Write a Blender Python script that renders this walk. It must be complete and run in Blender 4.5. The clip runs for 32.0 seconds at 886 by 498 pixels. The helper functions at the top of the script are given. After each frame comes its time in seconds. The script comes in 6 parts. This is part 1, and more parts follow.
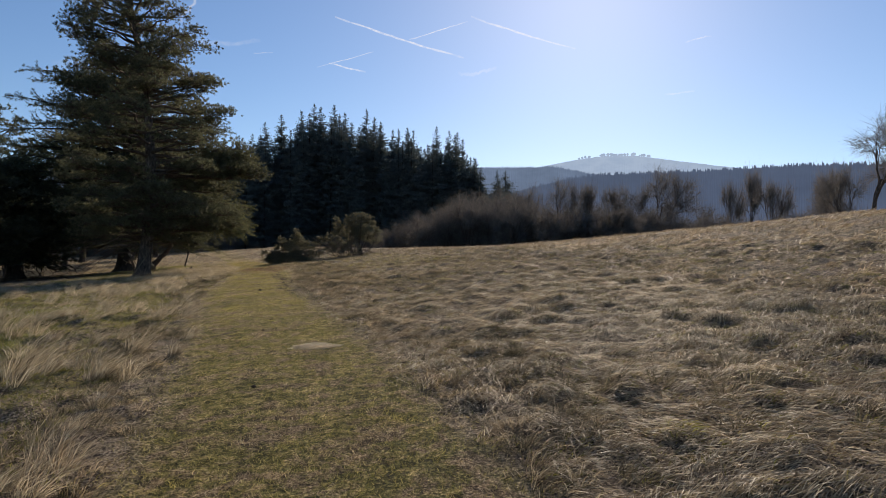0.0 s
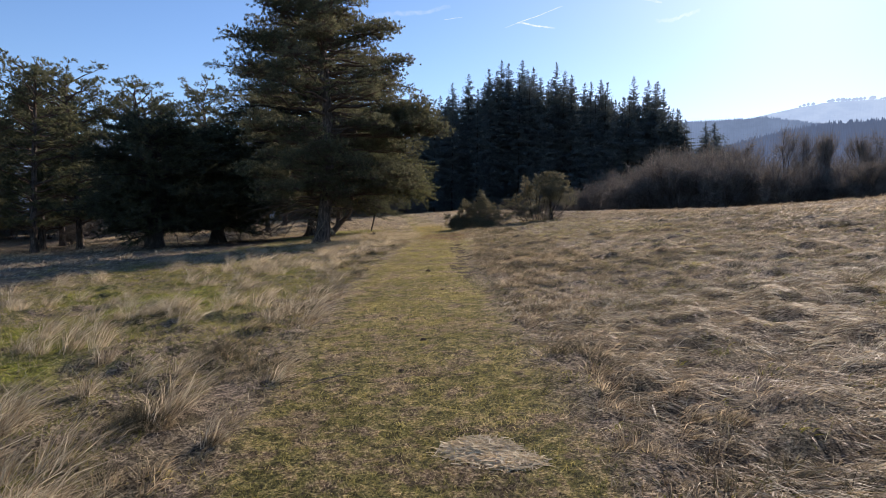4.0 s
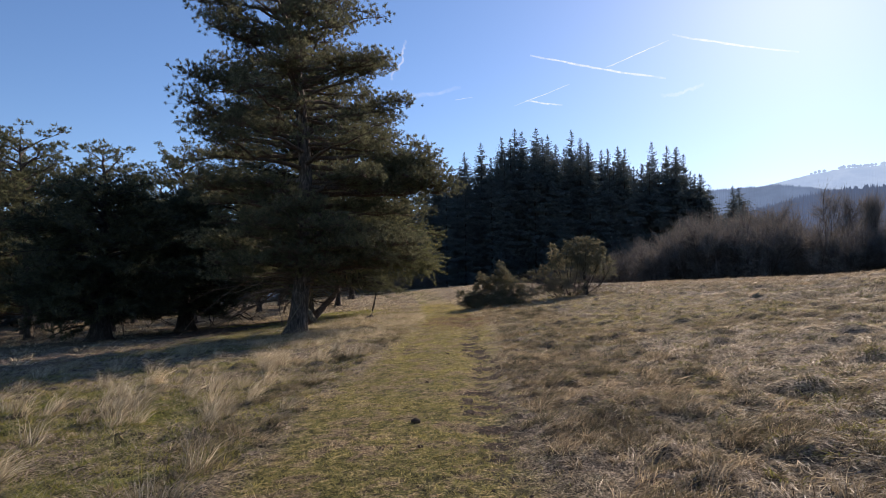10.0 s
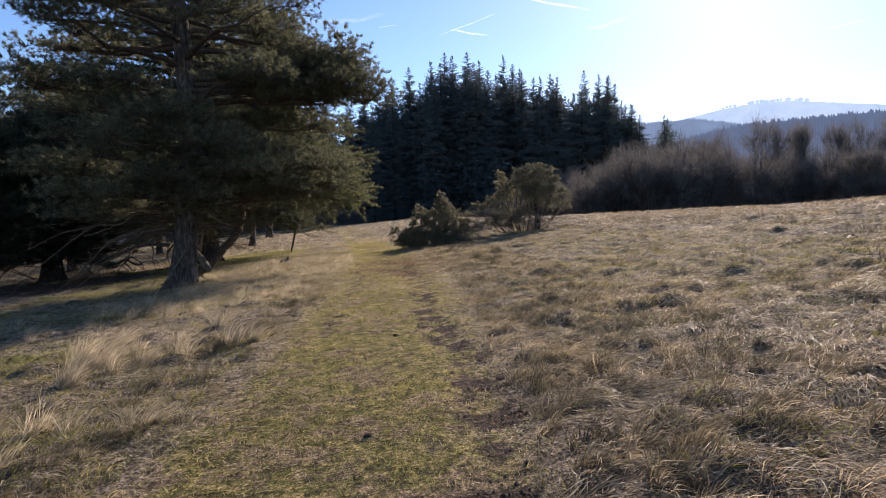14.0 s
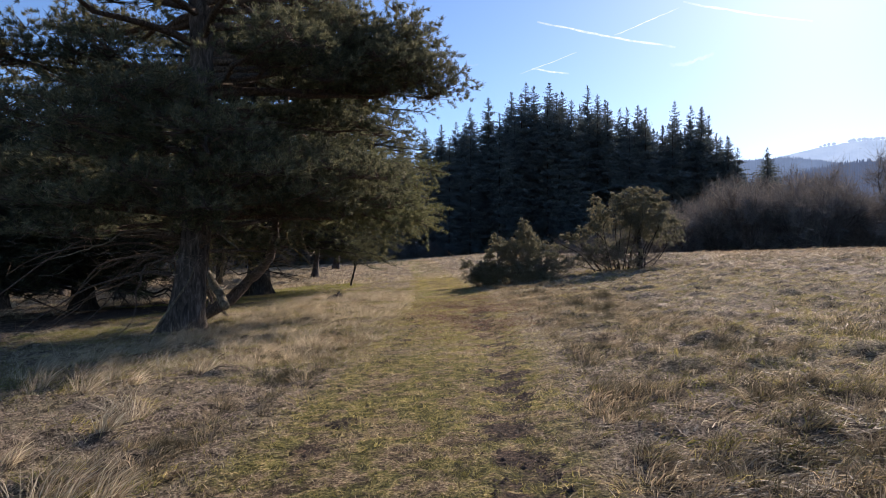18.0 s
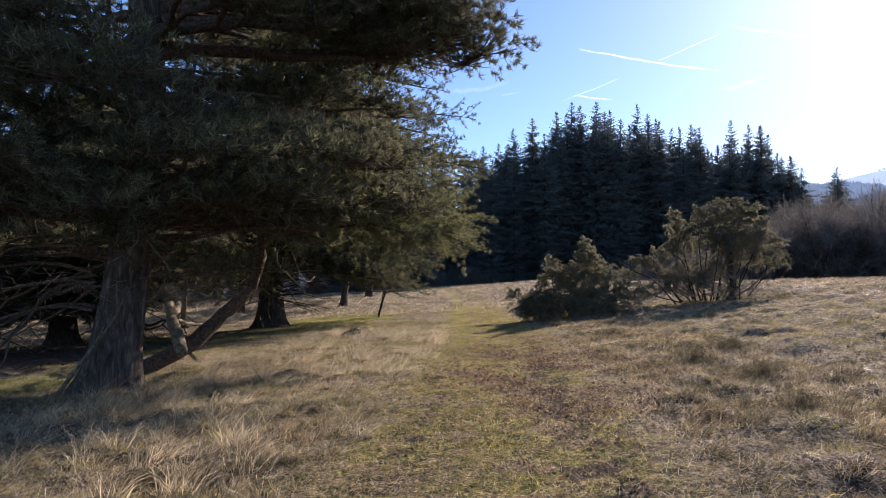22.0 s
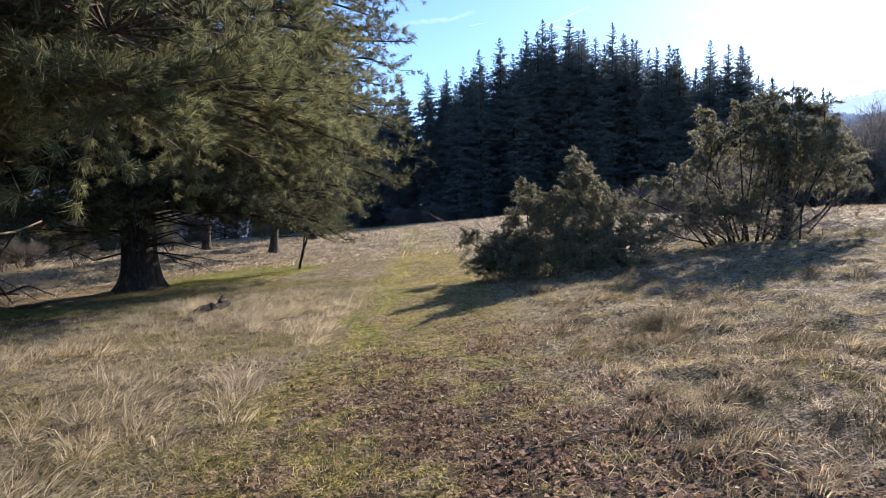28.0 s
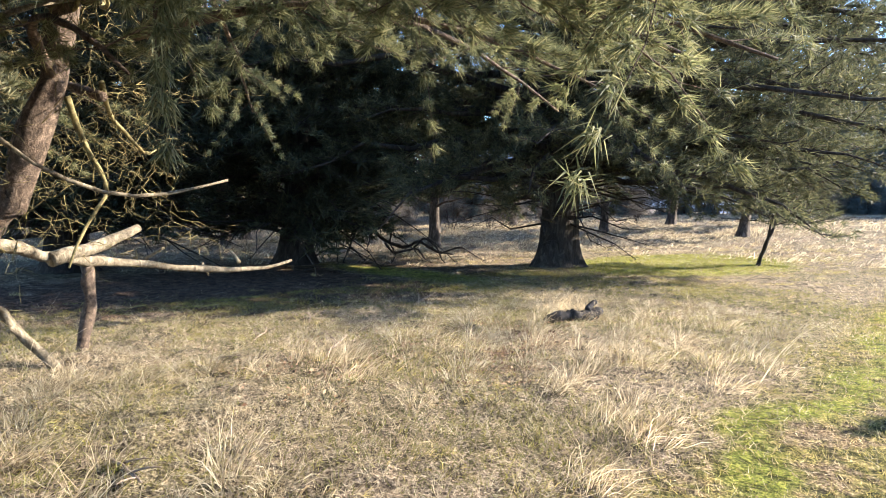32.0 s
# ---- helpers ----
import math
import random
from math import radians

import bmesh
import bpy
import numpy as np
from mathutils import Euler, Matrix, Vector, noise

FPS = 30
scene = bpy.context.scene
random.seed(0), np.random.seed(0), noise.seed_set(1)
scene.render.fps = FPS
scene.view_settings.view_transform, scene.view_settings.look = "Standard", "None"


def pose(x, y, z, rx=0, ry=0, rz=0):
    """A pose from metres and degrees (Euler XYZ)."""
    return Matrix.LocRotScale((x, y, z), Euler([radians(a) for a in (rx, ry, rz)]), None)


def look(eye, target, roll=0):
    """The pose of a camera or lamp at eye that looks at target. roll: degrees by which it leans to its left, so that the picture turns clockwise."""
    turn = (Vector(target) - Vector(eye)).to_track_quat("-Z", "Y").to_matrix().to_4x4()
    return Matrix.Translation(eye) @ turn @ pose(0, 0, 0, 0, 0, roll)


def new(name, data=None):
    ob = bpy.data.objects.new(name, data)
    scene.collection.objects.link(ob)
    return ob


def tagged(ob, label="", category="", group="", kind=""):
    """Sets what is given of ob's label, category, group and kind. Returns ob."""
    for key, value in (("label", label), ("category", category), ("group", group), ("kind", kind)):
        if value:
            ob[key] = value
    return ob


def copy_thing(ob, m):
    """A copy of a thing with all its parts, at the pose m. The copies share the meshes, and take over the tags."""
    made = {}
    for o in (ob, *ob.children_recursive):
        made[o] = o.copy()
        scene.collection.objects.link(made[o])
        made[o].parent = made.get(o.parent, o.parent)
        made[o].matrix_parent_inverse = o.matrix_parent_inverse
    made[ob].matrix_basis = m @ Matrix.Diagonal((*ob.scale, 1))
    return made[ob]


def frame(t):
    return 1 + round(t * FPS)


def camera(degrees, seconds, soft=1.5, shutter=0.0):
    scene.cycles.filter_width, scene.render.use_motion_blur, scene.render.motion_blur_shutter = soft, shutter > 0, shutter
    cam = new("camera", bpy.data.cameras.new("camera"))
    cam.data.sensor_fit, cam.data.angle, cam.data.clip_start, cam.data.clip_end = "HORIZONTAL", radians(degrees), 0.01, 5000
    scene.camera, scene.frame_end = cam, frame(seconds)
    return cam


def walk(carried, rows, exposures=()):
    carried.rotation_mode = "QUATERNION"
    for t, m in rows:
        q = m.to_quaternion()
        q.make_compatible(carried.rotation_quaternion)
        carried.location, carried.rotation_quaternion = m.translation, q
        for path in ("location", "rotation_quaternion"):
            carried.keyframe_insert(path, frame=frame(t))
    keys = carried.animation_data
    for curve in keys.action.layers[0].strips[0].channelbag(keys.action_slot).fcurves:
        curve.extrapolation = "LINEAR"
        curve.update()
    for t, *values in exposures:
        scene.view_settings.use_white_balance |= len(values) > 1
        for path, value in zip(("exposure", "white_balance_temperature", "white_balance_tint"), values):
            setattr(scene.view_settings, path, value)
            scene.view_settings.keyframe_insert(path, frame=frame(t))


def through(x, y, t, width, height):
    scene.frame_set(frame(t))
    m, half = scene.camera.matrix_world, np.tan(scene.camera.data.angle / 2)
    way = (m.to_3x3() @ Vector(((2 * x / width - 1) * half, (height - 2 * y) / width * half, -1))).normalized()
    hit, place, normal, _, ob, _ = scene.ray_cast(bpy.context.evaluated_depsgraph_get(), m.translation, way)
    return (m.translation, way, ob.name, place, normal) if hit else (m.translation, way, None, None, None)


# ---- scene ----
cam = camera(72.1, 32.0, soft=0.8)
PATH = [
    (0, (0.125, 0.038, 1.377), (0.123, 2.038, 1.392), 0.7),
    (0.5, (0.035, 0.672, 1.400), (0.001, 2.671, 1.351), 0.3),
    (1, (-0.084, 1.281, 1.378), (-0.184, 3.275, 1.273), 0.3),
    (1.5, (-0.144, 1.902, 1.379), (-0.329, 3.892, 1.300), 0.4),
    (2, (-0.293, 2.505, 1.409), (-0.487, 4.494, 1.317), 1.4),
    (2.5, (-0.438, 3.094, 1.398), (-0.750, 5.068, 1.317), 0.3),
    (3, (-0.614, 3.691, 1.465), (-1.029, 5.646, 1.402), 0.7),
    (3.5, (-0.775, 4.326, 1.503), (-1.273, 6.255, 1.334), -0.1),
    (4, (-0.831, 5.007, 1.536), (-1.431, 6.912, 1.419), 0.6),
    (4.5, (-0.946, 5.620, 1.553), (-1.542, 7.528, 1.492), 1.0),
    (6.5, (-1.321, 7.991, 1.525), (-2.056, 9.847, 1.400), 1.7),
    (7, (-1.455, 8.423, 1.567), (-2.206, 10.276, 1.600), 0.2),
    (7.5, (-1.617, 8.993, 1.657), (-2.432, 10.810, 1.837), 0.9),
    (8, (-1.850, 9.529, 1.665), (-2.598, 11.376, 1.844), 0.7),
    (8.5, (-2.089, 10.145, 1.645), (-2.923, 11.959, 1.762), 0.0),
    (9, (-2.375, 10.680, 1.652), (-3.193, 12.498, 1.812), 0.1),
    (9.5, (-2.585, 11.253, 1.645), (-3.287, 13.122, 1.763), -0.4),
    (10, (-2.816, 11.807, 1.685), (-3.462, 13.696, 1.810), -0.5),
    (10.5, (-3.020, 12.307, 1.733), (-3.484, 14.237, 1.979), -1.4),
    (11, (-3.195, 12.886, 1.776), (-3.634, 14.810, 2.102), -0.8),
    (11.5, (-3.500, 13.441, 1.792), (-3.888, 15.379, 2.095), -1.2),
    (12, (-3.712, 14.192, 1.720), (-4.202, 16.127, 1.848), -1.8),
    (12.5, (-3.959, 14.808, 1.697), (-4.457, 16.744, 1.770), -0.6),
    (13, (-4.202, 15.441, 1.707), (-4.607, 17.400, 1.675), -1.3),
    (13.5, (-4.428, 16.042, 1.720), (-4.839, 17.997, 1.617), -0.1),
    (14, (-4.670, 16.605, 1.741), (-5.089, 18.559, 1.647), -1.3),
    (14.5, (-4.792, 17.259, 1.762), (-5.227, 19.209, 1.683), -1.0),
    (16.5, (-5.432, 19.491, 1.552), (-5.902, 21.435, 1.592), -0.1),
    (17, (-5.568, 20.111, 1.589), (-6.112, 22.035, 1.636), 0.3),
    (17.5, (-5.764, 20.715, 1.599), (-6.346, 22.628, 1.599), 0.2),
    (18, (-5.931, 21.342, 1.604), (-6.587, 23.231, 1.630), 0.2),
    (18.5, (-6.162, 21.872, 1.610), (-6.757, 23.781, 1.636), -0.2),
    (19, (-6.355, 22.424, 1.594), (-6.993, 24.316, 1.712), -0.5),
    (19.5, (-6.549, 22.973, 1.562), (-7.225, 24.853, 1.669), 0.7),
    (20, (-6.670, 23.560, 1.583), (-7.375, 25.430, 1.673), -0.1),
    (20.5, (-6.825, 24.056, 1.608), (-7.581, 25.904, 1.719), 0.4),
    (21, (-7.000, 24.552, 1.619), (-7.688, 26.424, 1.769), 0.2),
    (21.5, (-7.153, 25.127, 1.623), (-7.904, 26.977, 1.744), 0.9),
    (22, (-7.391, 25.564, 1.610), (-8.175, 27.401, 1.724), 0.4),
    (22.5, (-7.518, 26.086, 1.642), (-8.299, 27.923, 1.778), -0.1),
    (23, (-7.680, 26.467, 1.672), (-8.471, 28.299, 1.804), -0.2),
    (23.5, (-7.860, 26.952, 1.695), (-8.599, 28.805, 1.843), -0.6),
    (24, (-8.001, 27.458, 1.699), (-8.767, 29.296, 1.891), 0.3),
    (24.5, (-8.183, 27.939, 1.651), (-8.877, 29.797, 1.911), 0.5),
    (25, (-8.318, 28.516, 1.653), (-8.909, 30.416, 1.850), -0.1),
    (25.5, (-8.459, 29.024, 1.688), (-9.043, 30.930, 1.853), 0.4),
    (27.5, (-8.876, 31.720, 1.628), (-9.483, 33.625, 1.573), -1.5),
    (28, (-9.031, 32.232, 1.687), (-9.726, 34.105, 1.594), -0.9),
    (28.5, (-9.260, 32.745, 1.696), (-10.073, 34.572, 1.650), -1.4),
    (29, (-9.408, 33.283, 1.706), (-10.544, 34.928, 1.691), -0.6),
    (29.5, (-9.692, 33.767, 1.724), (-11.190, 35.092, 1.697), 1.9),
    (30, (-9.928, 34.231, 1.719), (-11.587, 35.344, 1.622), 0.6),
    (30.5, (-10.102, 34.742, 1.759), (-11.820, 35.748, 1.567), 0.9),
    (31, (-10.326, 35.229, 1.767), (-12.051, 36.204, 1.495), 0.5),
    (31.5, (-10.445, 35.785, 1.792), (-12.214, 36.676, 1.517), 2.3),
    (32, (-10.646, 36.294, 1.785), (-12.435, 37.163, 1.576), 2.6),
]
# seconds, stops, kelvin, tint
EXPOSE = [(0, -0.06, 6700, 14), (1, 0.06, 6550, 18), (3, 0.28, 6430, 19), (4.5, 0.48, 6400, 19), (7, 0.58, 6380, 19), (7.6, 0.28, 6340, 17), (8, 0.2, 6330, 19), (9, 0.36, 6350, 19),
          (10, 0.28, 6450, 19), (10.7, -0.1, 6600, 13), (11.4, -0.1, 6600, 13), (12, 0.05, 6500, 17), (13, 0.3, 6400, 20), (14, 0.63, 6380, 21), (17, 0.47, 6320, 20), (20, 0.66, 6280, 22),
          (22, 0.72, 6260, 22), (25.5, 0.62, 6240, 18), (28, 1.05, 5950, 17), (29, 1.42, 6000, 16), (30, 2.05, 6080, 15), (32, 2.3, 6120, 11)]
walk(cam, [(t, look(eye, aim, roll)) for t, eye, aim, roll in PATH], EXPOSE)


# ---- world, sun ----
SUN_AZ, SUN_EL = 13.5, 27.0          # degrees, clockwise from +y
sun_dir = Vector((math.sin(radians(SUN_AZ)) * math.cos(radians(SUN_EL)),
                  math.cos(radians(SUN_AZ)) * math.cos(radians(SUN_EL)), math.sin(radians(SUN_EL))))
sun_data = bpy.data.lights.new("sun", "SUN")
sun_data.energy, sun_data.angle, sun_data.color = 5.0, radians(0.55), (1.0, 0.87, 0.69)
new("sun", sun_data).matrix_world = look((0, 0, 60), Vector((0, 0, 60)) - sun_dir)

world = bpy.data.worlds.new("world")
scene.world = world
world.use_nodes = True
wn = world.node_tree.nodes
sky = wn.new("ShaderNodeTexSky")
sky.sky_type, sky.sun_disc = "NISHITA", False
sky.sun_elevation, sky.sun_rotation = radians(SUN_EL), radians(SUN_AZ)
sky.altitude, sky.air_density, sky.dust_density, sky.ozone_density = 400, 1.0, 0.3, 4.0
wn["Background"].inputs["Strength"].default_value = 0.115
deeper = wn.new("ShaderNodeHueSaturation")
deeper.inputs["Saturation"].default_value = 1.06
world.node_tree.links.new(sky.outputs["Color"], deeper.inputs["Color"])
world.node_tree.links.new(deeper.outputs["Color"], wn["Background"].inputs["Color"])


# ---- materials ----
def nodes_of(name):
    m = bpy.data.materials.new(name)
    m.use_nodes = True
    nt = m.node_tree
    return m, nt, nt.nodes["Principled BSDF"], nt.nodes["Material Output"]


def ramp(nt, fac, stops):
    r = nt.nodes.new("ShaderNodeValToRGB")
    e = r.color_ramp.elements
    while len(e) < len(stops):
        e.new(0.5)
    for el, (p, c) in zip(e, stops):
        el.position, el.color = p, (*c, 1)
    nt.links.new(fac, r.inputs["Fac"])
    return r.outputs["Color"]


def coords(nt, scale=(1, 1, 1), out="Object"):
    tc = nt.nodes.new("ShaderNodeTexCoord")
    mp = nt.nodes.new("ShaderNodeMapping")
    mp.inputs["Scale"].default_value = scale
    nt.links.new(tc.outputs[out], mp.inputs["Vector"])
    return mp.outputs["Vector"]


def noise_tex(nt, vec, scale, detail=4.0, rough=0.6, distort=0.0):
    n = nt.nodes.new("ShaderNodeTexNoise")
    n.inputs["Scale"].default_value, n.inputs["Detail"].default_value = scale, detail
    n.inputs["Roughness"].default_value, n.inputs["Distortion"].default_value = rough, distort
    nt.links.new(vec, n.inputs["Vector"])
    return n.outputs["Fac"]


def mix(nt, fac, a, b, kind="MIX"):
    n = nt.nodes.new("ShaderNodeMix")
    n.data_type, n.blend_type = "RGBA", kind
    for sock, v in ((n.inputs["Factor"], fac), (n.inputs["A"], a), (n.inputs["B"], b)):
        if isinstance(v, bpy.types.NodeSocket):
            nt.links.new(v, sock)
        else:
            sock.default_value = v if isinstance(v, (int, float)) else (*v, 1)
    return n.outputs["Result"]


def math_node(nt, op, a, b=0.0, clamp=False):
    n = nt.nodes.new("ShaderNodeMath")
    n.operation, n.use_clamp = op, clamp
    for sock, v in ((n.inputs[0], a), (n.inputs[1], b)):
        if isinstance(v, bpy.types.NodeSocket):
            nt.links.new(v, sock)
        else:
            sock.default_value = v
    return n.outputs[0]


def bump(nt, bsdf, height, strength, dist):
    b = nt.nodes.new("ShaderNodeBump")
    b.inputs["Strength"].default_value, b.inputs["Distance"].default_value = strength, dist
    nt.links.new(height, b.inputs["Height"])
    nt.links.new(b.outputs["Normal"], bsdf.inputs["Normal"])


def turf_patch(nt):
    """Where the mown turf is dead straw rather than green."""
    n = noise_tex(nt, coords(nt), 2.7, 5, 0.72, 0.5)
    return math_node(nt, "ADD", math_node(nt, "MULTIPLY", math_node(nt, "SUBTRACT", n, 0.535), 9.0), 0.5, True)


def leafy(name, dark, mid, light, through=0.35, rough=0.6, patch=0.5, spec=0.3, low=0.55, other=None, clump=0.0, deep=0.42):
    """Needles, blades and leaves: colour by blade and by patch, some light coming through."""
    m, nt, bsdf, out = nodes_of(name)
    geo = nt.nodes.new("ShaderNodeNewGeometry")
    col = ramp(nt, geo.outputs["Random Per Island"], [(0.0, dark), (0.55, mid), (1.0, light)])
    if other:
        two = ramp(nt, geo.outputs["Random Per Island"], [(0.0, other[0]), (0.55, other[1]), (1.0, other[2])])
        col = mix(nt, turf_patch(nt), col, two)
    n = noise_tex(nt, coords(nt), patch, 3)
    shade = ramp(nt, n, [(0.3, (low, low * 1.05, low)), (0.7, (1.2, 1.15, 1.0))])
    col = mix(nt, 1.0, col, shade, "MULTIPLY")
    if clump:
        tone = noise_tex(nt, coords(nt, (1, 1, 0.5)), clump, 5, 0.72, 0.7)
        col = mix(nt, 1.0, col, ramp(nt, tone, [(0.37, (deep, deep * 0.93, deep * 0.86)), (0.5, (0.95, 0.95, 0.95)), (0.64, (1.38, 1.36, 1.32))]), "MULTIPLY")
    nt.links.new(col, bsdf.inputs["Base Color"])
    bsdf.inputs["Roughness"].default_value = rough
    bsdf.inputs["Specular IOR Level"].default_value = spec
    tr = nt.nodes.new("ShaderNodeBsdfTranslucent")
    nt.links.new(col, tr.inputs["Color"])
    ms = nt.nodes.new("ShaderNodeMixShader")
    ms.inputs["Fac"].default_value = through
    nt.links.new(bsdf.outputs[0], ms.inputs[1])
    nt.links.new(tr.outputs[0], ms.inputs[2])
    nt.links.new(ms.outputs[0], out.inputs["Surface"])
    return m


def bark(name, dark, mid, light, scale=6.0, stretch=0.22, depth=0.03):
    m, nt, bsdf, out = nodes_of(name)
    vec = coords(nt, (1, 1, stretch))
    plates = noise_tex(nt, vec, scale, 6, 0.65, 0.6)
    fine = noise_tex(nt, coords(nt), scale * 6, 4)
    both = math_node(nt, "ADD", math_node(nt, "MULTIPLY", plates, 0.75), math_node(nt, "MULTIPLY", fine, 0.25))
    col = ramp(nt, both, [(0.36, dark), (0.52, mid), (0.68, light)])
    nt.links.new(col, bsdf.inputs["Base Color"])
    bsdf.inputs["Roughness"].default_value = 0.9
    bsdf.inputs["Specular IOR Level"].default_value = 0.2
    bump(nt, bsdf, both, 0.9, depth)
    return m


M_PINE = leafy("pine_needles", (0.08, 0.088, 0.058), (0.15, 0.158, 0.102), (0.285, 0.275, 0.178), 0.58)
# brighter copy of the pine needles: sunlight on the leaning pine put into colour
M_PINE_LIT = leafy("sunlit_pine_needles", (0.10, 0.115, 0.06), (0.19, 0.20, 0.105), (0.34, 0.325, 0.185), 0.55)
M_HEATH = leafy("heath_pine_needles", (0.075, 0.085, 0.057), (0.14, 0.152, 0.093), (0.25, 0.243, 0.13), 0.5)
# darker needles: the backlit side of the two dense conifers, as colour
M_PINE_DARK = leafy("backlit_conifer_needles", (0.045, 0.052, 0.035), (0.075, 0.084, 0.053), (0.13, 0.135, 0.08), 0.4)
# paler and bluer than spruce: the haze over the wood is in this colour
M_SPRUCE = leafy("hazed_spruce_needles", (0.095, 0.12, 0.13), (0.12, 0.147, 0.162), (0.155, 0.18, 0.185), 0.35, rough=0.8, patch=0.25, spec=0.15, low=0.8)
M_DROOP = leafy("drooping_needles", (0.055, 0.063, 0.04), (0.10, 0.11, 0.064), (0.20, 0.195, 0.11), 0.48)
M_JUNIPER = leafy("juniper_foliage", (0.115, 0.118, 0.085), (0.225, 0.22, 0.158), (0.44, 0.41, 0.31), 0.58)
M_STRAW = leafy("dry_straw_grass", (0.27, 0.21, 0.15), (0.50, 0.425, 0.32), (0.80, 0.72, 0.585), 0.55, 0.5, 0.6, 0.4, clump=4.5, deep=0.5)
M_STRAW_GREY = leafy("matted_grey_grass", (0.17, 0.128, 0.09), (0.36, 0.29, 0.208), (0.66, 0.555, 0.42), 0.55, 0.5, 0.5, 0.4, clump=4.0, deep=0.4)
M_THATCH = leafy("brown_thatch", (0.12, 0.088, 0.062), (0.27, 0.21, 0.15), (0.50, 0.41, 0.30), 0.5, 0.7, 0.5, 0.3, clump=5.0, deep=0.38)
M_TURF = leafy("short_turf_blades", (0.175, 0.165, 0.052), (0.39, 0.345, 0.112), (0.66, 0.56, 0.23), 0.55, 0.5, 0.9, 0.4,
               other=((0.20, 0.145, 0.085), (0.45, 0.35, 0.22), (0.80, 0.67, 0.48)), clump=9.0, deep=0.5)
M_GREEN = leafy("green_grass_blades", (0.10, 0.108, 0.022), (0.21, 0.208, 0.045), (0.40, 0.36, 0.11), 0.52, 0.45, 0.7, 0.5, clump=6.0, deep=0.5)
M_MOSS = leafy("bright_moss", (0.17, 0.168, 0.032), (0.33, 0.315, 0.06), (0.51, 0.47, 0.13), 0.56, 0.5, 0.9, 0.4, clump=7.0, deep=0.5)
M_LEAF = leafy("brown_fallen_leaves", (0.09, 0.05, 0.034), (0.27, 0.16, 0.11), (0.52, 0.37, 0.27), 0.3, 0.8)
M_TWIG = leafy("bare_twigs", (0.11, 0.1, 0.1), (0.185, 0.168, 0.165), (0.28, 0.258, 0.25), 0.3, 0.8)
M_HEATHER = leafy("heather_sprigs", (0.08, 0.071, 0.048), (0.165, 0.145, 0.098), (0.32, 0.278, 0.2), 0.42, 0.8, clump=5.0, deep=0.5)
M_BARK = bark("pine_bark", (0.026, 0.021, 0.018), (0.095, 0.077, 0.064), (0.28, 0.232, 0.195), 11, 0.24, 0.09)
M_BARK_LIMB = bark("pine_limb_bark", (0.035, 0.026, 0.02), (0.11, 0.08, 0.06), (0.26, 0.195, 0.145), 20, 0.9, 0.04)
M_BARK_DARK = bark("dark_spruce_bark", (0.02, 0.017, 0.015), (0.05, 0.042, 0.036), (0.11, 0.093, 0.08), 9, 0.25, 0.04)
M_DEADWOOD = bark("bleached_dead_wood", (0.065, 0.052, 0.036), (0.18, 0.15, 0.105), (0.37, 0.32, 0.24), 17, 0.6, 0.03)
M_MOSSY = bark("mossy_twig", (0.075, 0.06, 0.025), (0.19, 0.155, 0.07), (0.36, 0.31, 0.15), 22, 0.6, 0.004)
M_STICK = bark("weathered_stick", (0.10, 0.075, 0.06), (0.22, 0.17, 0.13), (0.38, 0.31, 0.25), 22, 0.6, 0.004)
M_CHAR = bark("blackened_wood", (0.008, 0.007, 0.007), (0.03, 0.026, 0.024), (0.09, 0.08, 0.075), 14, 0.5, 0.02)
M_BLEACHED = leafy("bleached_dead_grass", (0.50, 0.41, 0.30), (0.70, 0.60, 0.46), (0.86, 0.77, 0.63), 0.4, 0.6, 0.8, 0.3)
M_CLOD = bark("dark_earth_clod", (0.018, 0.013, 0.01), (0.045, 0.033, 0.025), (0.09, 0.065, 0.05), 18, 1.0, 0.02)


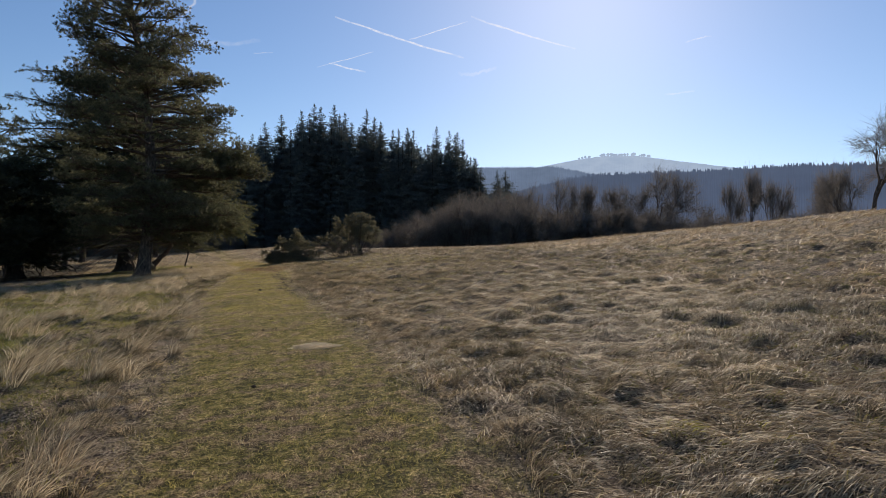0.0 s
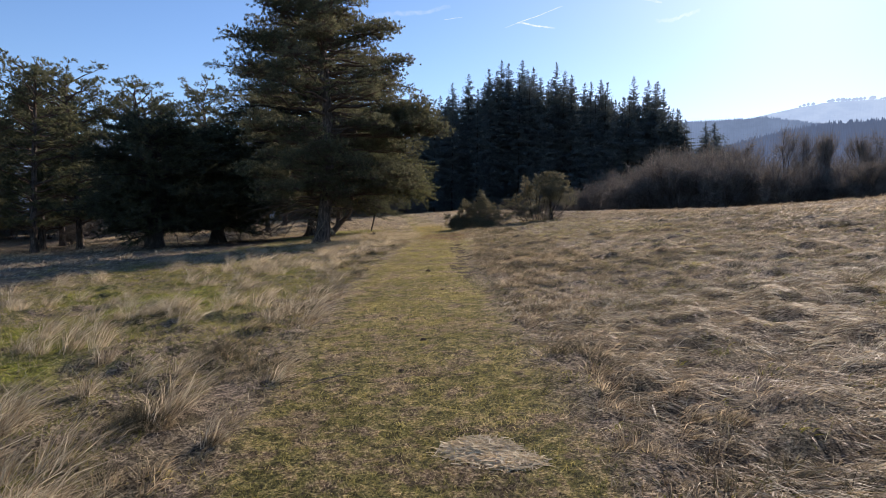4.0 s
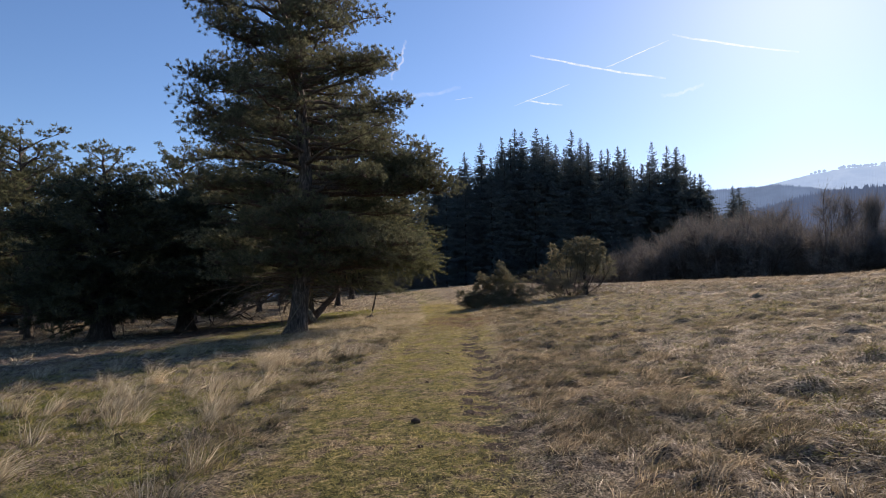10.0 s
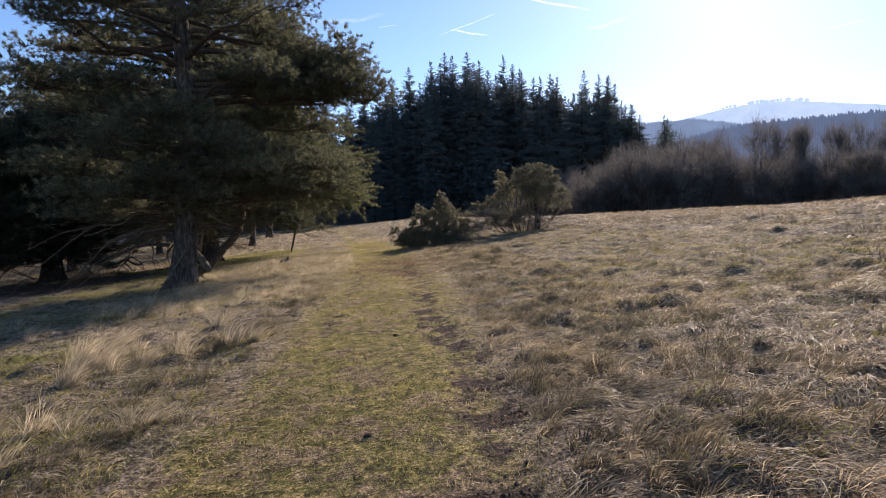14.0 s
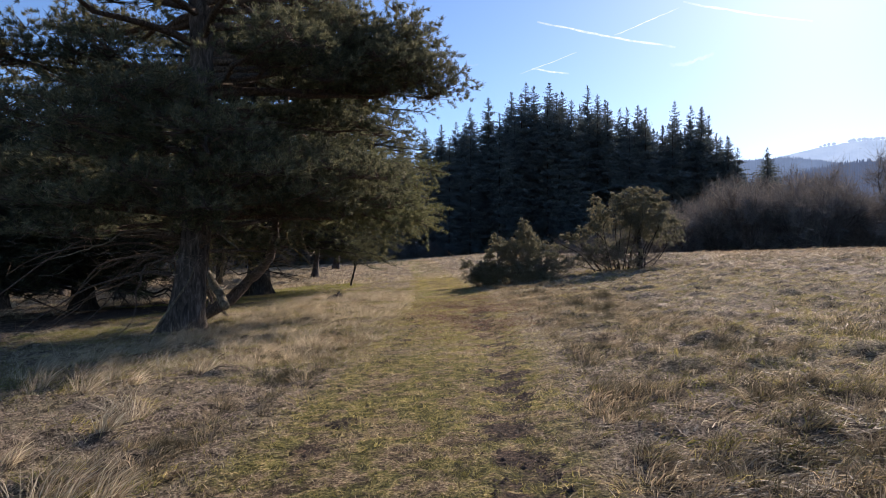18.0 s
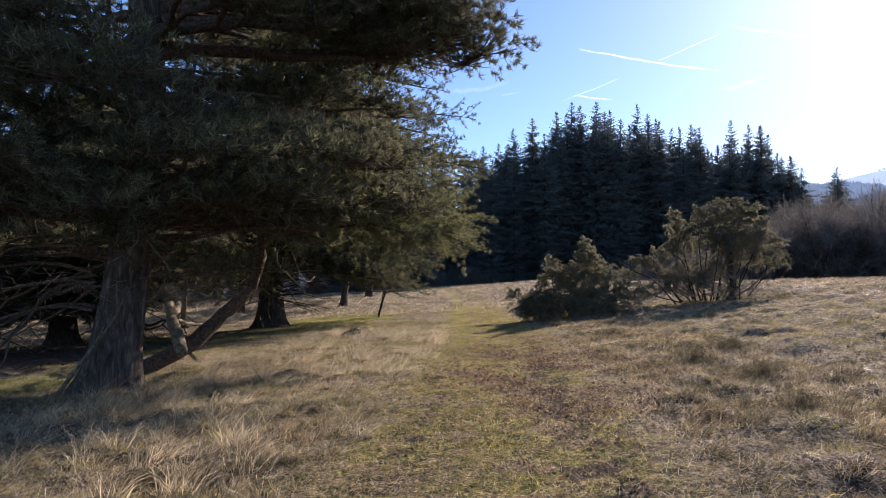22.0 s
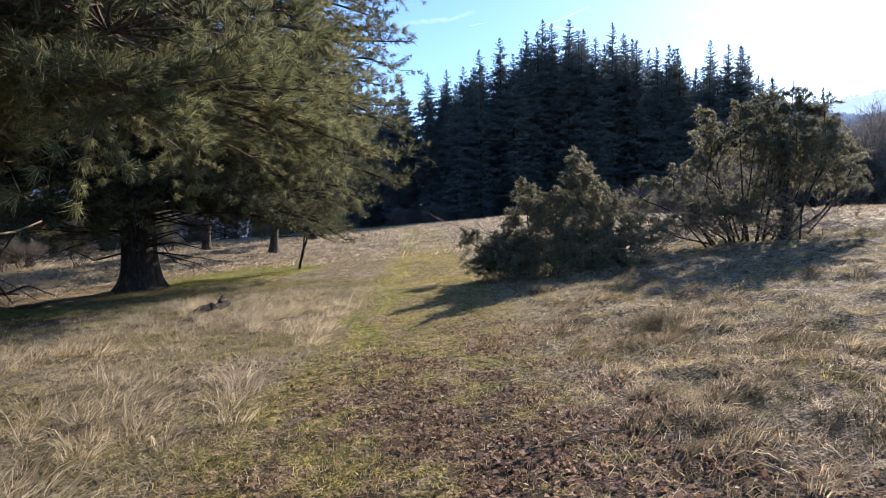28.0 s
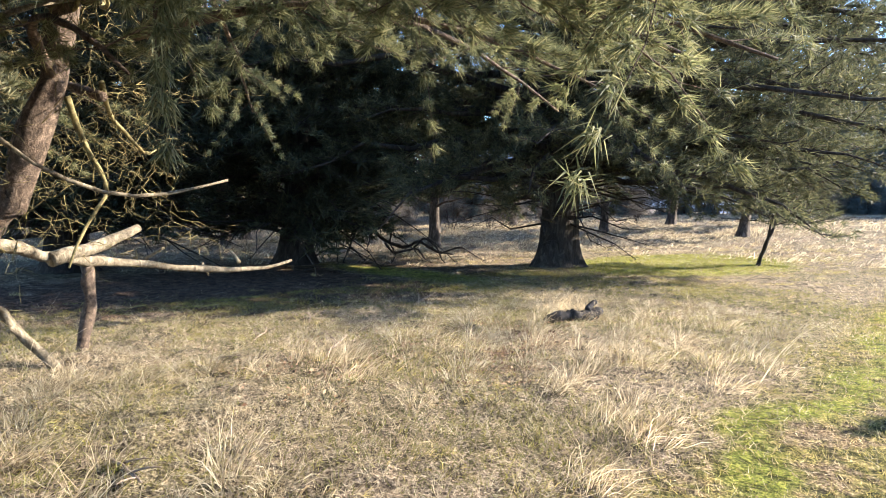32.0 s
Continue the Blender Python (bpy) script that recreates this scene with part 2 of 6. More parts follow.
def ground_material():
    m, nt, bsdf, out = nodes_of("meadow_ground")
    vec = coords(nt)
    big = noise_tex(nt, vec, 0.35, 4, 0.6)
    mid = noise_tex(nt, vec, 2.2, 5, 0.65)
    fine = noise_tex(nt, vec, 42, 7, 0.82)
    clump = noise_tex(nt, vec, 8.5, 4, 0.6, 0.8)
    # near-black ends: shade down in the thatch, put into the colour
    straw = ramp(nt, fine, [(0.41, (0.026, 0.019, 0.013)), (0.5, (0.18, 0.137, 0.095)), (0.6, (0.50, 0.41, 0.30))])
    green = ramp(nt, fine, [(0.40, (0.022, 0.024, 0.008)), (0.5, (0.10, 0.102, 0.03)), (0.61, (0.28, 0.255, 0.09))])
    gmask = math_node(nt, "MULTIPLY", math_node(nt, "SUBTRACT", math_node(nt, "ADD", math_node(nt, "MULTIPLY", big, 0.6), math_node(nt, "MULTIPLY", mid, 0.5)), 0.52), 5, True)
    col = mix(nt, math_node(nt, "MULTIPLY", gmask, 0.55), straw, green)

    def attr(name):
        a = nt.nodes.new("ShaderNodeAttribute")
        a.attribute_name = name
        return a.outputs["Fac"]

    def broken(a, soft=0.9):
        return math_node(nt, "ADD", math_node(nt, "MULTIPLY", math_node(nt, "SUBTRACT", math_node(nt, "ADD", a, math_node(nt, "MULTIPLY", mid, soft)), 0.5 + soft / 2), 2.2), 0.5, True)

    turf = ramp(nt, fine, [(0.40, (0.03, 0.024, 0.011)), (0.5, (0.18, 0.142, 0.054)), (0.61, (0.56, 0.445, 0.21))])
    green_turf = ramp(nt, fine, [(0.40, (0.024, 0.024, 0.008)), (0.5, (0.12, 0.118, 0.032)), (0.61, (0.34, 0.305, 0.095))])
    straw_turf = ramp(nt, fine, [(0.40, (0.035, 0.023, 0.014)), (0.5, (0.17, 0.12, 0.07)), (0.61, (0.50, 0.39, 0.25))])
    green_turf = mix(nt, math_node(nt, "MULTIPLY", math_node(nt, "SUBTRACT", clump, 0.46), 6.0, True), green_turf, turf)
    turf = mix(nt, turf_patch(nt), green_turf, straw_turf)
    col = mix(nt, broken(attr("path")), col, turf)
    moss = ramp(nt, fine, [(0.40, (0.05, 0.062, 0.01)), (0.5, (0.17, 0.19, 0.028)), (0.61, (0.36, 0.36, 0.07))])
    col = mix(nt, broken(attr("moss"), 1.1), col, moss)
    litter = ramp(nt, fine, [(0.41, (0.022, 0.012, 0.009)), (0.51, (0.13, 0.078, 0.053)), (0.62, (0.38, 0.25, 0.175))])
    col = mix(nt, broken(attr("litter"), 1.0), col, litter)
    # earth of the rut, and the needle floor darkened as the conifers' shadow
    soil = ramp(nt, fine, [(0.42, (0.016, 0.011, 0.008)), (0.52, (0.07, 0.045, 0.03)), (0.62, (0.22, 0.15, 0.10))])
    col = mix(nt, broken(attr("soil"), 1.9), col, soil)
    # random tone by clump; its dark end also paints shade between tussocks
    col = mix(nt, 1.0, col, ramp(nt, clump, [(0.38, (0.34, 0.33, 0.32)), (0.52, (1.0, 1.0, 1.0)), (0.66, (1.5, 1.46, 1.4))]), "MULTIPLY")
    nt.links.new(col, bsdf.inputs["Base Color"])
    bsdf.inputs["Roughness"].default_value = 0.95
    bsdf.inputs["Specular IOR Level"].default_value = 0.15
    h = math_node(nt, "ADD", math_node(nt, "MULTIPLY", clump, 0.7), math_node(nt, "MULTIPLY", fine, 0.3))
    bump(nt, bsdf, h, 1.0, 0.09)
    return m


def haze_glow_material(name, base, glow, strength, streak=None):
    """Distant wooded slopes, the bright air before them painted as a blue glow."""
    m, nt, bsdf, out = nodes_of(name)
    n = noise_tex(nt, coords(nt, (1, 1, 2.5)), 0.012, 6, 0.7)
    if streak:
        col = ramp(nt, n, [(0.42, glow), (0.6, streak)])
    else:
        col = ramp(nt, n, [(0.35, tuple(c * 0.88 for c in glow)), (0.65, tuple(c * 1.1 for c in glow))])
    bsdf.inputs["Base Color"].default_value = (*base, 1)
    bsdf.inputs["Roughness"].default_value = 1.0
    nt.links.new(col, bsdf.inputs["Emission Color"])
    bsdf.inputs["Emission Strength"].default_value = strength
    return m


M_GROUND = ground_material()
M_RIDGE = haze_glow_material("hazy_forest_ridge", (0.03, 0.04, 0.04), (0.10, 0.135, 0.215), 0.75)
M_RIDGE_FAR = haze_glow_material("hazy_second_ridge", (0.03, 0.04, 0.04), (0.17, 0.235, 0.35), 0.8)
M_HILL = haze_glow_material("hazy_far_hill", (0.05, 0.06, 0.06), (0.36, 0.47, 0.63), 0.9, (0.41, 0.52, 0.67))


def trail_material():
    m, nt, bsdf, out = nodes_of("contrail_ice")
    # sunlight on the trail is painted as its own white glow
    em = nt.nodes.new("ShaderNodeEmission")
    em.inputs["Color"].default_value, em.inputs["Strength"].default_value = (1.0, 0.98, 0.96, 1), 1.05
    tp = nt.nodes.new("ShaderNodeBsdfTransparent")
    ms = nt.nodes.new("ShaderNodeMixShader")
    uvn = nt.nodes.new("ShaderNodeAttribute")
    uvn.attribute_name = "veil"
    n = noise_tex(nt, coords(nt), 0.03, 5, 0.7)
    fac = math_node(nt, "MULTIPLY", uvn.outputs["Fac"], math_node(nt, "MULTIPLY", math_node(nt, "SUBTRACT", n, 0.22), 2.4, True), True)
    nt.links.new(fac, ms.inputs["Fac"])
    nt.links.new(tp.outputs[0], ms.inputs[1])
    nt.links.new(em.outputs[0], ms.inputs[2])
    nt.links.new(ms.outputs[0], out.inputs["Surface"])
    return m


M_TRAIL = trail_material()

# ---- plan: u runs along the mown track, v to its right ----
YAW = radians(16.4)
SN, CS = math.sin(YAW), math.cos(YAW)
rng = np.random.default_rng(7)


def uv_of(x, y):
    return -x * SN + y * CS, x * CS + y * SN


def xy_of(u, v):
    return -u * SN + v * CS, u * CS + v * SN


def ease(x, k):
    """Zero below 0, slope rising to one over a length k."""
    x = np.maximum(x, 0.0)
    return np.where(x < k, x * x / (2 * k), x - k / 2)


def height(x, y):
    """The lie of the land."""
    u, v = uv_of(np.asarray(x, float), np.asarray(y, float))
    k = np.clip(u, 0, 58) / 40
    w = np.clip(v, -45, 60)
    h = np.sqrt(w * w + 4)
    z = -0.448 + 2.0605 * k - 2.0639 * k ** 2 + 0.7536 * k ** 3 + 0.0803 * w + 0.0319 * h + (0.0047 * w - 0.0082 * h) * k
    z = z - 0.18 * ease(v - 16, 45) - 0.0030 * (np.clip(u, -20, 52) - 38) * np.clip(v - 10, 0, 40)
    z = z - 0.012 * ease(v - 6, 6) * np.clip(1 - (v - 30) / 40, 0, 1)
    near = np.clip(1 - np.maximum(v - 2, 0) / 20, 0, 1)
    z = z + near * (0.046 * ease(u - 54, 10)) - (0.10 + 0.046 * near) * ease(u - 82, 25) - 0.11 * (1 - near) * ease(u - 62, 40)
    return z


wave_gen = np.random.default_rng(31)
WAVES = [(2 * math.pi / w * math.cos(q), 2 * math.pi / w * math.sin(q), p, w) for w, q, p in
         zip(0.62 * 5.2 ** np.linspace(0, 1, 18), wave_gen.uniform(0, math.pi, 18), wave_gen.uniform(0, 6.28, 18))]


def mounds(x, y, size, seed, lo, hi):
    """Rounded tussock feet: one mound of its own place, width and height in each cell of a jittered grid."""
    gx, gy = np.floor(x / size), np.floor(y / size)
    best = np.zeros(np.shape(x))
    for dx in (-1, 0, 1):
        for dy in (-1, 0, 1):
            cx, cy = gx + dx, gy + dy
            a = np.sin(cx * 12.9898 + cy * 78.233 + seed) * 43758.5453
            b = np.sin(cx * 39.346 + cy * 11.135 + seed * 1.7) * 24634.6345
            c = np.sin(cx * 73.156 + cy * 52.235 + seed * 2.3) * 31415.9265
            a, b, c = a - np.floor(a), b - np.floor(b), c - np.floor(c)
            r = size * (0.42 + 0.36 * c)
            d = ((x - (cx + 0.15 + 0.7 * a) * size) ** 2 + (y - (cy + 0.15 + 0.7 * b) * size) ** 2) / (r * r)
            best = np.maximum(best, (lo + (hi - lo) * (b * c) ** 0.7) * np.clip(1 - d, 0, 1) ** 1.3)
    return best


def lumps(x, y, a=0.012):
    """Small unevenness of the turf: slow swells and the feet of tussocks."""
    f = sum(np.sin(kx * x + ky * y + p + 0.8 * np.sin(0.9 * x + 1.1 * y + p)) * w ** 0.55 for kx, ky, p, w in WAVES) / 5.5
    return a * 1.6 * np.maximum(f, -0.9) + mounds(x, y, 0.52, 3.1, 0.005, 0.115) + mounds(x, y, 0.24, 8.7, 0.0, 0.05) - 0.03


def track_v(u):
    return np.interp(u, [-10, 7, 20, 30, 42, 59, 75, 95], [0.6, 0.4, -0.25, 0.0, -0.35, -2.0, -4.0, -8.0])


def surface(x, y):
    u, v = uv_of(np.asarray(x, float), np.asarray(y, float))
    off = np.clip(np.abs(v - track_v(u)) - 0.9, 0, 1.2) / 1.2
    rut = 0.035 * np.exp(-((v - track_v(u) - np.interp(u, [14, 20, 23.5, 27, 34], [1.1, 1.07, 1.02, 0.7, 0.68])) / 0.2) ** 2) * np.clip((u - 11) / 6, 0, 1) * np.clip((40 - u) / 6, 0, 1)
    return height(x, y) - rut + lumps(x, y) * (0.12 + 0.95 * off) * np.where(v < 1, np.clip(1 - (u - 34) / 14, 0.35, 1), 1) * np.where(np.hypot(x, y) < 150, 1, 0)


MAT_X, MAT_Y = -1.66, 8.64           # the mat of dead grass in the track


def on_ground(x, y, dz=0.0):
    return Vector((x, y, float(surface(x, y)) + dz))


# ---- mesh building ----
def raw_mesh(name, verts, tris, smooth=False):
    verts, tris = np.asarray(verts, np.float32), np.asarray(tris, np.int32)
    n = tris.shape[1]
    me = bpy.data.meshes.new(name)
    me.vertices.add(len(verts))
    me.vertices.foreach_set("co", verts.ravel())
    me.loops.add(tris.size)
    me.loops.foreach_set("vertex_index", tris.ravel())
    me.polygons.add(len(tris))
    me.polygons.foreach_set("loop_start", np.arange(0, tris.size, n, dtype=np.int32))
    if smooth:
        me.polygons.foreach_set("use_smooth", np.ones(len(tris), bool))
    me.update(calc_edges=True)
    return me


def mesh_part(name, verts, tris, material, parent=None, label="", smooth=False):
    ob = new(name, raw_mesh(name, verts, tris, smooth))
    ob.data.materials.append(material)
    if parent:
        ob.parent = parent
    if label:
        tagged(ob, label)
    return ob


def part(name, bm, material, parent=None, label=""):
    me = bpy.data.meshes.new(name)
    bm.to_mesh(me)
    bm.free()
    me.materials.append(material)
    ob = new(name, me)
    if parent:
        ob.parent = parent
    if label:
        tagged(ob, label)
    return ob


def thing(name, at, label, category, group="", kind=""):
    ob = new(name)
    ob.location = at
    return tagged(ob, label, category, group, kind)


def tube(points, radii, sides=6, knobs=0.0, gen=None):
    """Vertices and quads of a round, tapered, bending stem."""
    P = np.asarray(points, float)
    R = np.asarray(radii, float)
    T = np.gradient(P, axis=0)
    T /= np.linalg.norm(T, axis=1)[:, None] + 1e-9
    ref = np.where(np.abs(T[:, 2:3]) > 0.8, np.array([[1.0, 0, 0]]), np.array([[0, 0, 1.0]]))
    A = np.cross(T, ref)
    A /= np.linalg.norm(A, axis=1)[:, None] + 1e-9
    B = np.cross(T, A)
    th = np.arange(sides) * 2 * math.pi / sides
    rr = R[:, None] * np.ones((1, sides))
    if knobs and gen is not None:
        rr = rr * (1 + knobs * gen.normal(size=rr.shape))
    V = P[:, None, :] + rr[..., None] * (np.cos(th)[None, :, None] * A[:, None, :] + np.sin(th)[None, :, None] * B[:, None, :])
    n = len(P)
    i = np.arange(n - 1)[:, None] * sides
    j = np.arange(sides)[None, :]
    j2 = (j + 1) % sides
    Q = np.stack([i + j, i + j2, i + sides + j2, i + sides + j], -1).reshape(-1, 4)
    return V.reshape(-1, 3), Q


def join(pieces):
    V, Q, k = [], [], 0
    for v, q in pieces:
        V.append(v)
        Q.append(q + k)
        k += len(v)
    return np.concatenate(V), np.concatenate(Q)


def unit(a):
    return a / (np.linalg.norm(a, axis=-1, keepdims=True) + 1e-9)


def needles(pos, heading, length, width, count, spread, gen, sag=0.0):
    """A tuft of pointed needles at each place."""
    n = len(pos)
    d = unit(np.repeat(unit(heading), count, 0) + spread * gen.normal(size=(n * count, 3)))
    d[:, 2] -= sag
    d = unit(d)
    side = unit(np.cross(d, gen.normal(size=(n * count, 3))))
    length = np.repeat(np.broadcast_to(length, n), count)[:, None]
    ln = length * gen.uniform(0.6, 1.25, (n * count, 1))
    base = np.repeat(pos, count, 0) + 0.15 * length * gen.normal(size=(n * count, 3))
    w = np.repeat(np.broadcast_to(width, n), count)[:, None] * gen.uniform(0.7, 1.3, (n * count, 1)) / 2
    V = np.stack([base - side * w, base + side * w, base + d * ln], 1).reshape(-1, 3)
    return V, np.arange(len(V)).reshape(-1, 3)


def blades(base, heading, length, width, gen, bend=0.5):
    """Grass blades of two bent pieces."""
    n = len(base)
    d = unit(heading)
    flat = d.copy()
    flat[:, 2] = 0
    flat = unit(flat)
    side = unit(np.cross(d, gen.normal(size=(n, 3))))
    ln = np.reshape(length, (-1, 1))
    w = np.reshape(width, (-1, 1)) / 2
    midp = base + d * ln * 0.55
    tip = midp + unit(d * (1 - bend) + flat * bend - np.array([[0, 0, 0.25]]) * bend) * ln * 0.5
    V = np.stack([base - side * w, base + side * w, midp - side * w * 0.8, midp + side * w * 0.8, tip], 1).reshape(-1, 3)
    i = np.arange(n)[:, None] * 5
    T = (i[:, None, :] + np.array([[0, 1, 3], [0, 3, 2], [2, 3, 4]])[None]).reshape(-1, 3)
    return V, T


# ---- ground ----
def axis_lines(lo, hi, step, far):
    core = np.arange(lo, hi + 1e-6, step)
    out = step * 1.3 ** np.arange(1, 60)
    out = np.cumsum(out)
    out = out[out < far]
    return np.concatenate([lo - out[::-1], core, hi + out])


gu, gv = axis_lines(-2, 60, 0.085, 3500), axis_lines(-13, 13, 0.085, 3500)
GU, GV = np.meshgrid(gu, gv, indexing="ij")
GX, GY = xy_of(GU, GV)
GZ = surface(GX, GY)
far_drop = np.clip((np.hypot(GX, GY) - 170) / 400, 0, 1)
GZ = GZ * (1 - far_drop) - 12 * far_drop
nu, nv = len(gu), len(gv)
ii = np.arange(nu - 1)[:, None] * nv + np.arange(nv - 1)[None, :]
quads = np.stack([ii, ii + nv, ii + nv + 1, ii + 1], -1).reshape(-1, 4)
ground = mesh_part("ground", np.stack([GX, GY, GZ], -1).reshape(-1, 3), quads, M_GROUND, None, "", True)
tagged(ground, "dry winter meadow with straw-coloured grass and a mown green track", "meadow", kind="structure")


def band(d, a, b):
    return np.clip((b - d) / (b - a), 0, 1)


def path_mask(u, v):
    return band(np.abs(v - track_v(u)), 0.85, 1.55) * band(-u, 4, 12)


def moss_mask(u, v):
    a = 1.1 * band(np.abs(v - track_v(u) + 0.8 - 0.2 * np.sin(1.3 * u) - 0.12 * np.sin(3.1 * u)), 0.05, 0.4) * np.clip((u - 37) / 5, 0, 1) * np.minimum(0.5 + 2.4 * mounds(u, v + 15, 0.4, 9.5, 0.0, 1.0), 1)
    b = band(np.hypot((u - 54) / 3.2, (v + 8.0) / 2.4), 0.75, 1.4) * 1.25
    c = band(np.hypot((u - 36.5) / 1.2, (v + 8.5) / 2.0), 0.6, 1.4) * 0.8
    d = band(np.hypot((u - 47) / 1.0, (v + 11.5) / 4.0), 0.5, 1.4) * 0.7
    e = 0.85 * band(np.hypot((u - 14) / 14, (v + 5.5) / 4), 0.3, 1.3) * (0.62 + 0.38 * np.sin(1.3 * u + 1.4 * np.sin(1.7 * v)) * np.sin(1.2 * v + np.sin(0.8 * u)))
    return np.maximum.reduce([a, b, c, d, e])


def litter_mask(u, v):
    t = v - track_v(u)
    a = 1.02 * band(np.hypot((u - 36.5) / 5.4, (t - 0.7) / 1.9), 0.35, 1.2)
    c = 0.55 * band(np.hypot((u - 42.5) / 2.5, (v + 4.5) / 1.6), 0.4, 1.2)
    p = np.sin(5.3 * u + 1.9 * np.sin(2.3 * v + 0.6 * u)) * np.sin(6.1 * v + 1.7 * np.sin(1.9 * u)) + 0.6 * np.sin(1.7 * u + 2.1 * v + np.sin(3.1 * v))
    return np.maximum(a, c) * np.clip(0.62 + 0.55 * p, 0.1, 1.15)


# needle litter under the conifers, laid where their shadow falls to paint it deeper
def shade_floor_mask(u, v):
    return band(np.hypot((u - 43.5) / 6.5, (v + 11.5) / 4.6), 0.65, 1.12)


def rut_t(u):
    """How far the worn rut lies to the right of the track's middle."""
    return np.interp(u, [14, 20, 23.5, 27, 34], [1.1, 1.07, 1.02, 0.7, 0.68])


def soil_shade_mask(u, v):
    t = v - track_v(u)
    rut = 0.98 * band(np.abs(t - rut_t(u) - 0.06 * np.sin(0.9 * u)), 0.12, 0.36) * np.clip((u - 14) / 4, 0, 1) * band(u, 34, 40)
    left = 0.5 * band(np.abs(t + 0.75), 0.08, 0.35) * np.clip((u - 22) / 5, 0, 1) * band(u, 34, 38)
    return np.maximum(0.85 * shade_floor_mask(u, v) * (1 - np.clip(moss_mask(u, v), 0, 1)), np.maximum(rut, left) * np.minimum(0.1 + 3.2 * mounds(u, v + 40, 0.32, 5.5, 0.0, 1.0), 1.15) * (0.7 + 0.6 * np.clip(0.5 + 0.45 * np.sin(3.9 * u + 2.6 * np.sin(1.3 * u) + 2.0 * t) + 0.4 * np.sin(1.43 * u + 2.0 * np.sin(0.61 * u)), 0, 1) * np.clip((u - 10) / 8, 0.3, 1)))


for aname, fn in (("path", path_mask), ("moss", moss_mask), ("litter", litter_mask), ("soil", soil_shade_mask)):
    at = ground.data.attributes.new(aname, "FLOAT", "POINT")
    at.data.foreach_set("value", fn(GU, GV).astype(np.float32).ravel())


# ---- trees ----
def stem_points(H, gen, lean=(0.0, 0.0), wob=0.12, n=14, bow=None):
    s = np.linspace(0, 1, n)
    w = np.cumsum(gen.normal(size=(n, 2)), 0) * wob * s[:, None] * 0.4
    if bow:
        w = w * 0.3 + np.stack([np.interp(s * H, [b[0] for b in bow], [b[k] for b in bow]) for k in (1, 2)], -1)
    return np.stack([lean[0] * s ** 1.3 + w[:, 0], lean[1] * s ** 1.3 + w[:, 1], -0.25 + (H + 0.25) * s], -1)


def trunk_mesh(pts, r0, gen, flare=1.55, sides=14):
    H = pts[-1, 2]
    zz = np.concatenate([[-0.25, 0.0, 0.15, 0.35, 0.7, 1.2], np.linspace(1.8, H, 14)])
    P = np.stack([np.interp(zz, pts[:, 2], pts[:, k]) for k in range(3)], -1)
    t = np.clip(zz / H, 0, 1)
    r = r0 * (1 - t) ** 0.75 * (1 + (flare - 1) * np.exp(-np.maximum(zz, 0) / 0.32)) + 0.02
    V, Q = tube(P, r, sides, 0.0)
    V = V.reshape(len(zz), sides, 3)
    th = np.arange(sides) * 2 * math.pi / sides
    ridge = 0.10 * np.sin(3 * th + gen.uniform(0, 6)) + 0.07 * np.sin(5 * th + gen.uniform(0, 6)) + 0.03 * gen.normal(size=sides)
    k = np.exp(-np.maximum(zz, 0) / 0.9)[:, None] * 1.0 + 0.25
    V = P[:, None, :] + (V - P[:, None, :]) * (1 + ridge[None, :] * k)[..., None]
    return V.reshape(-1, 3), Q


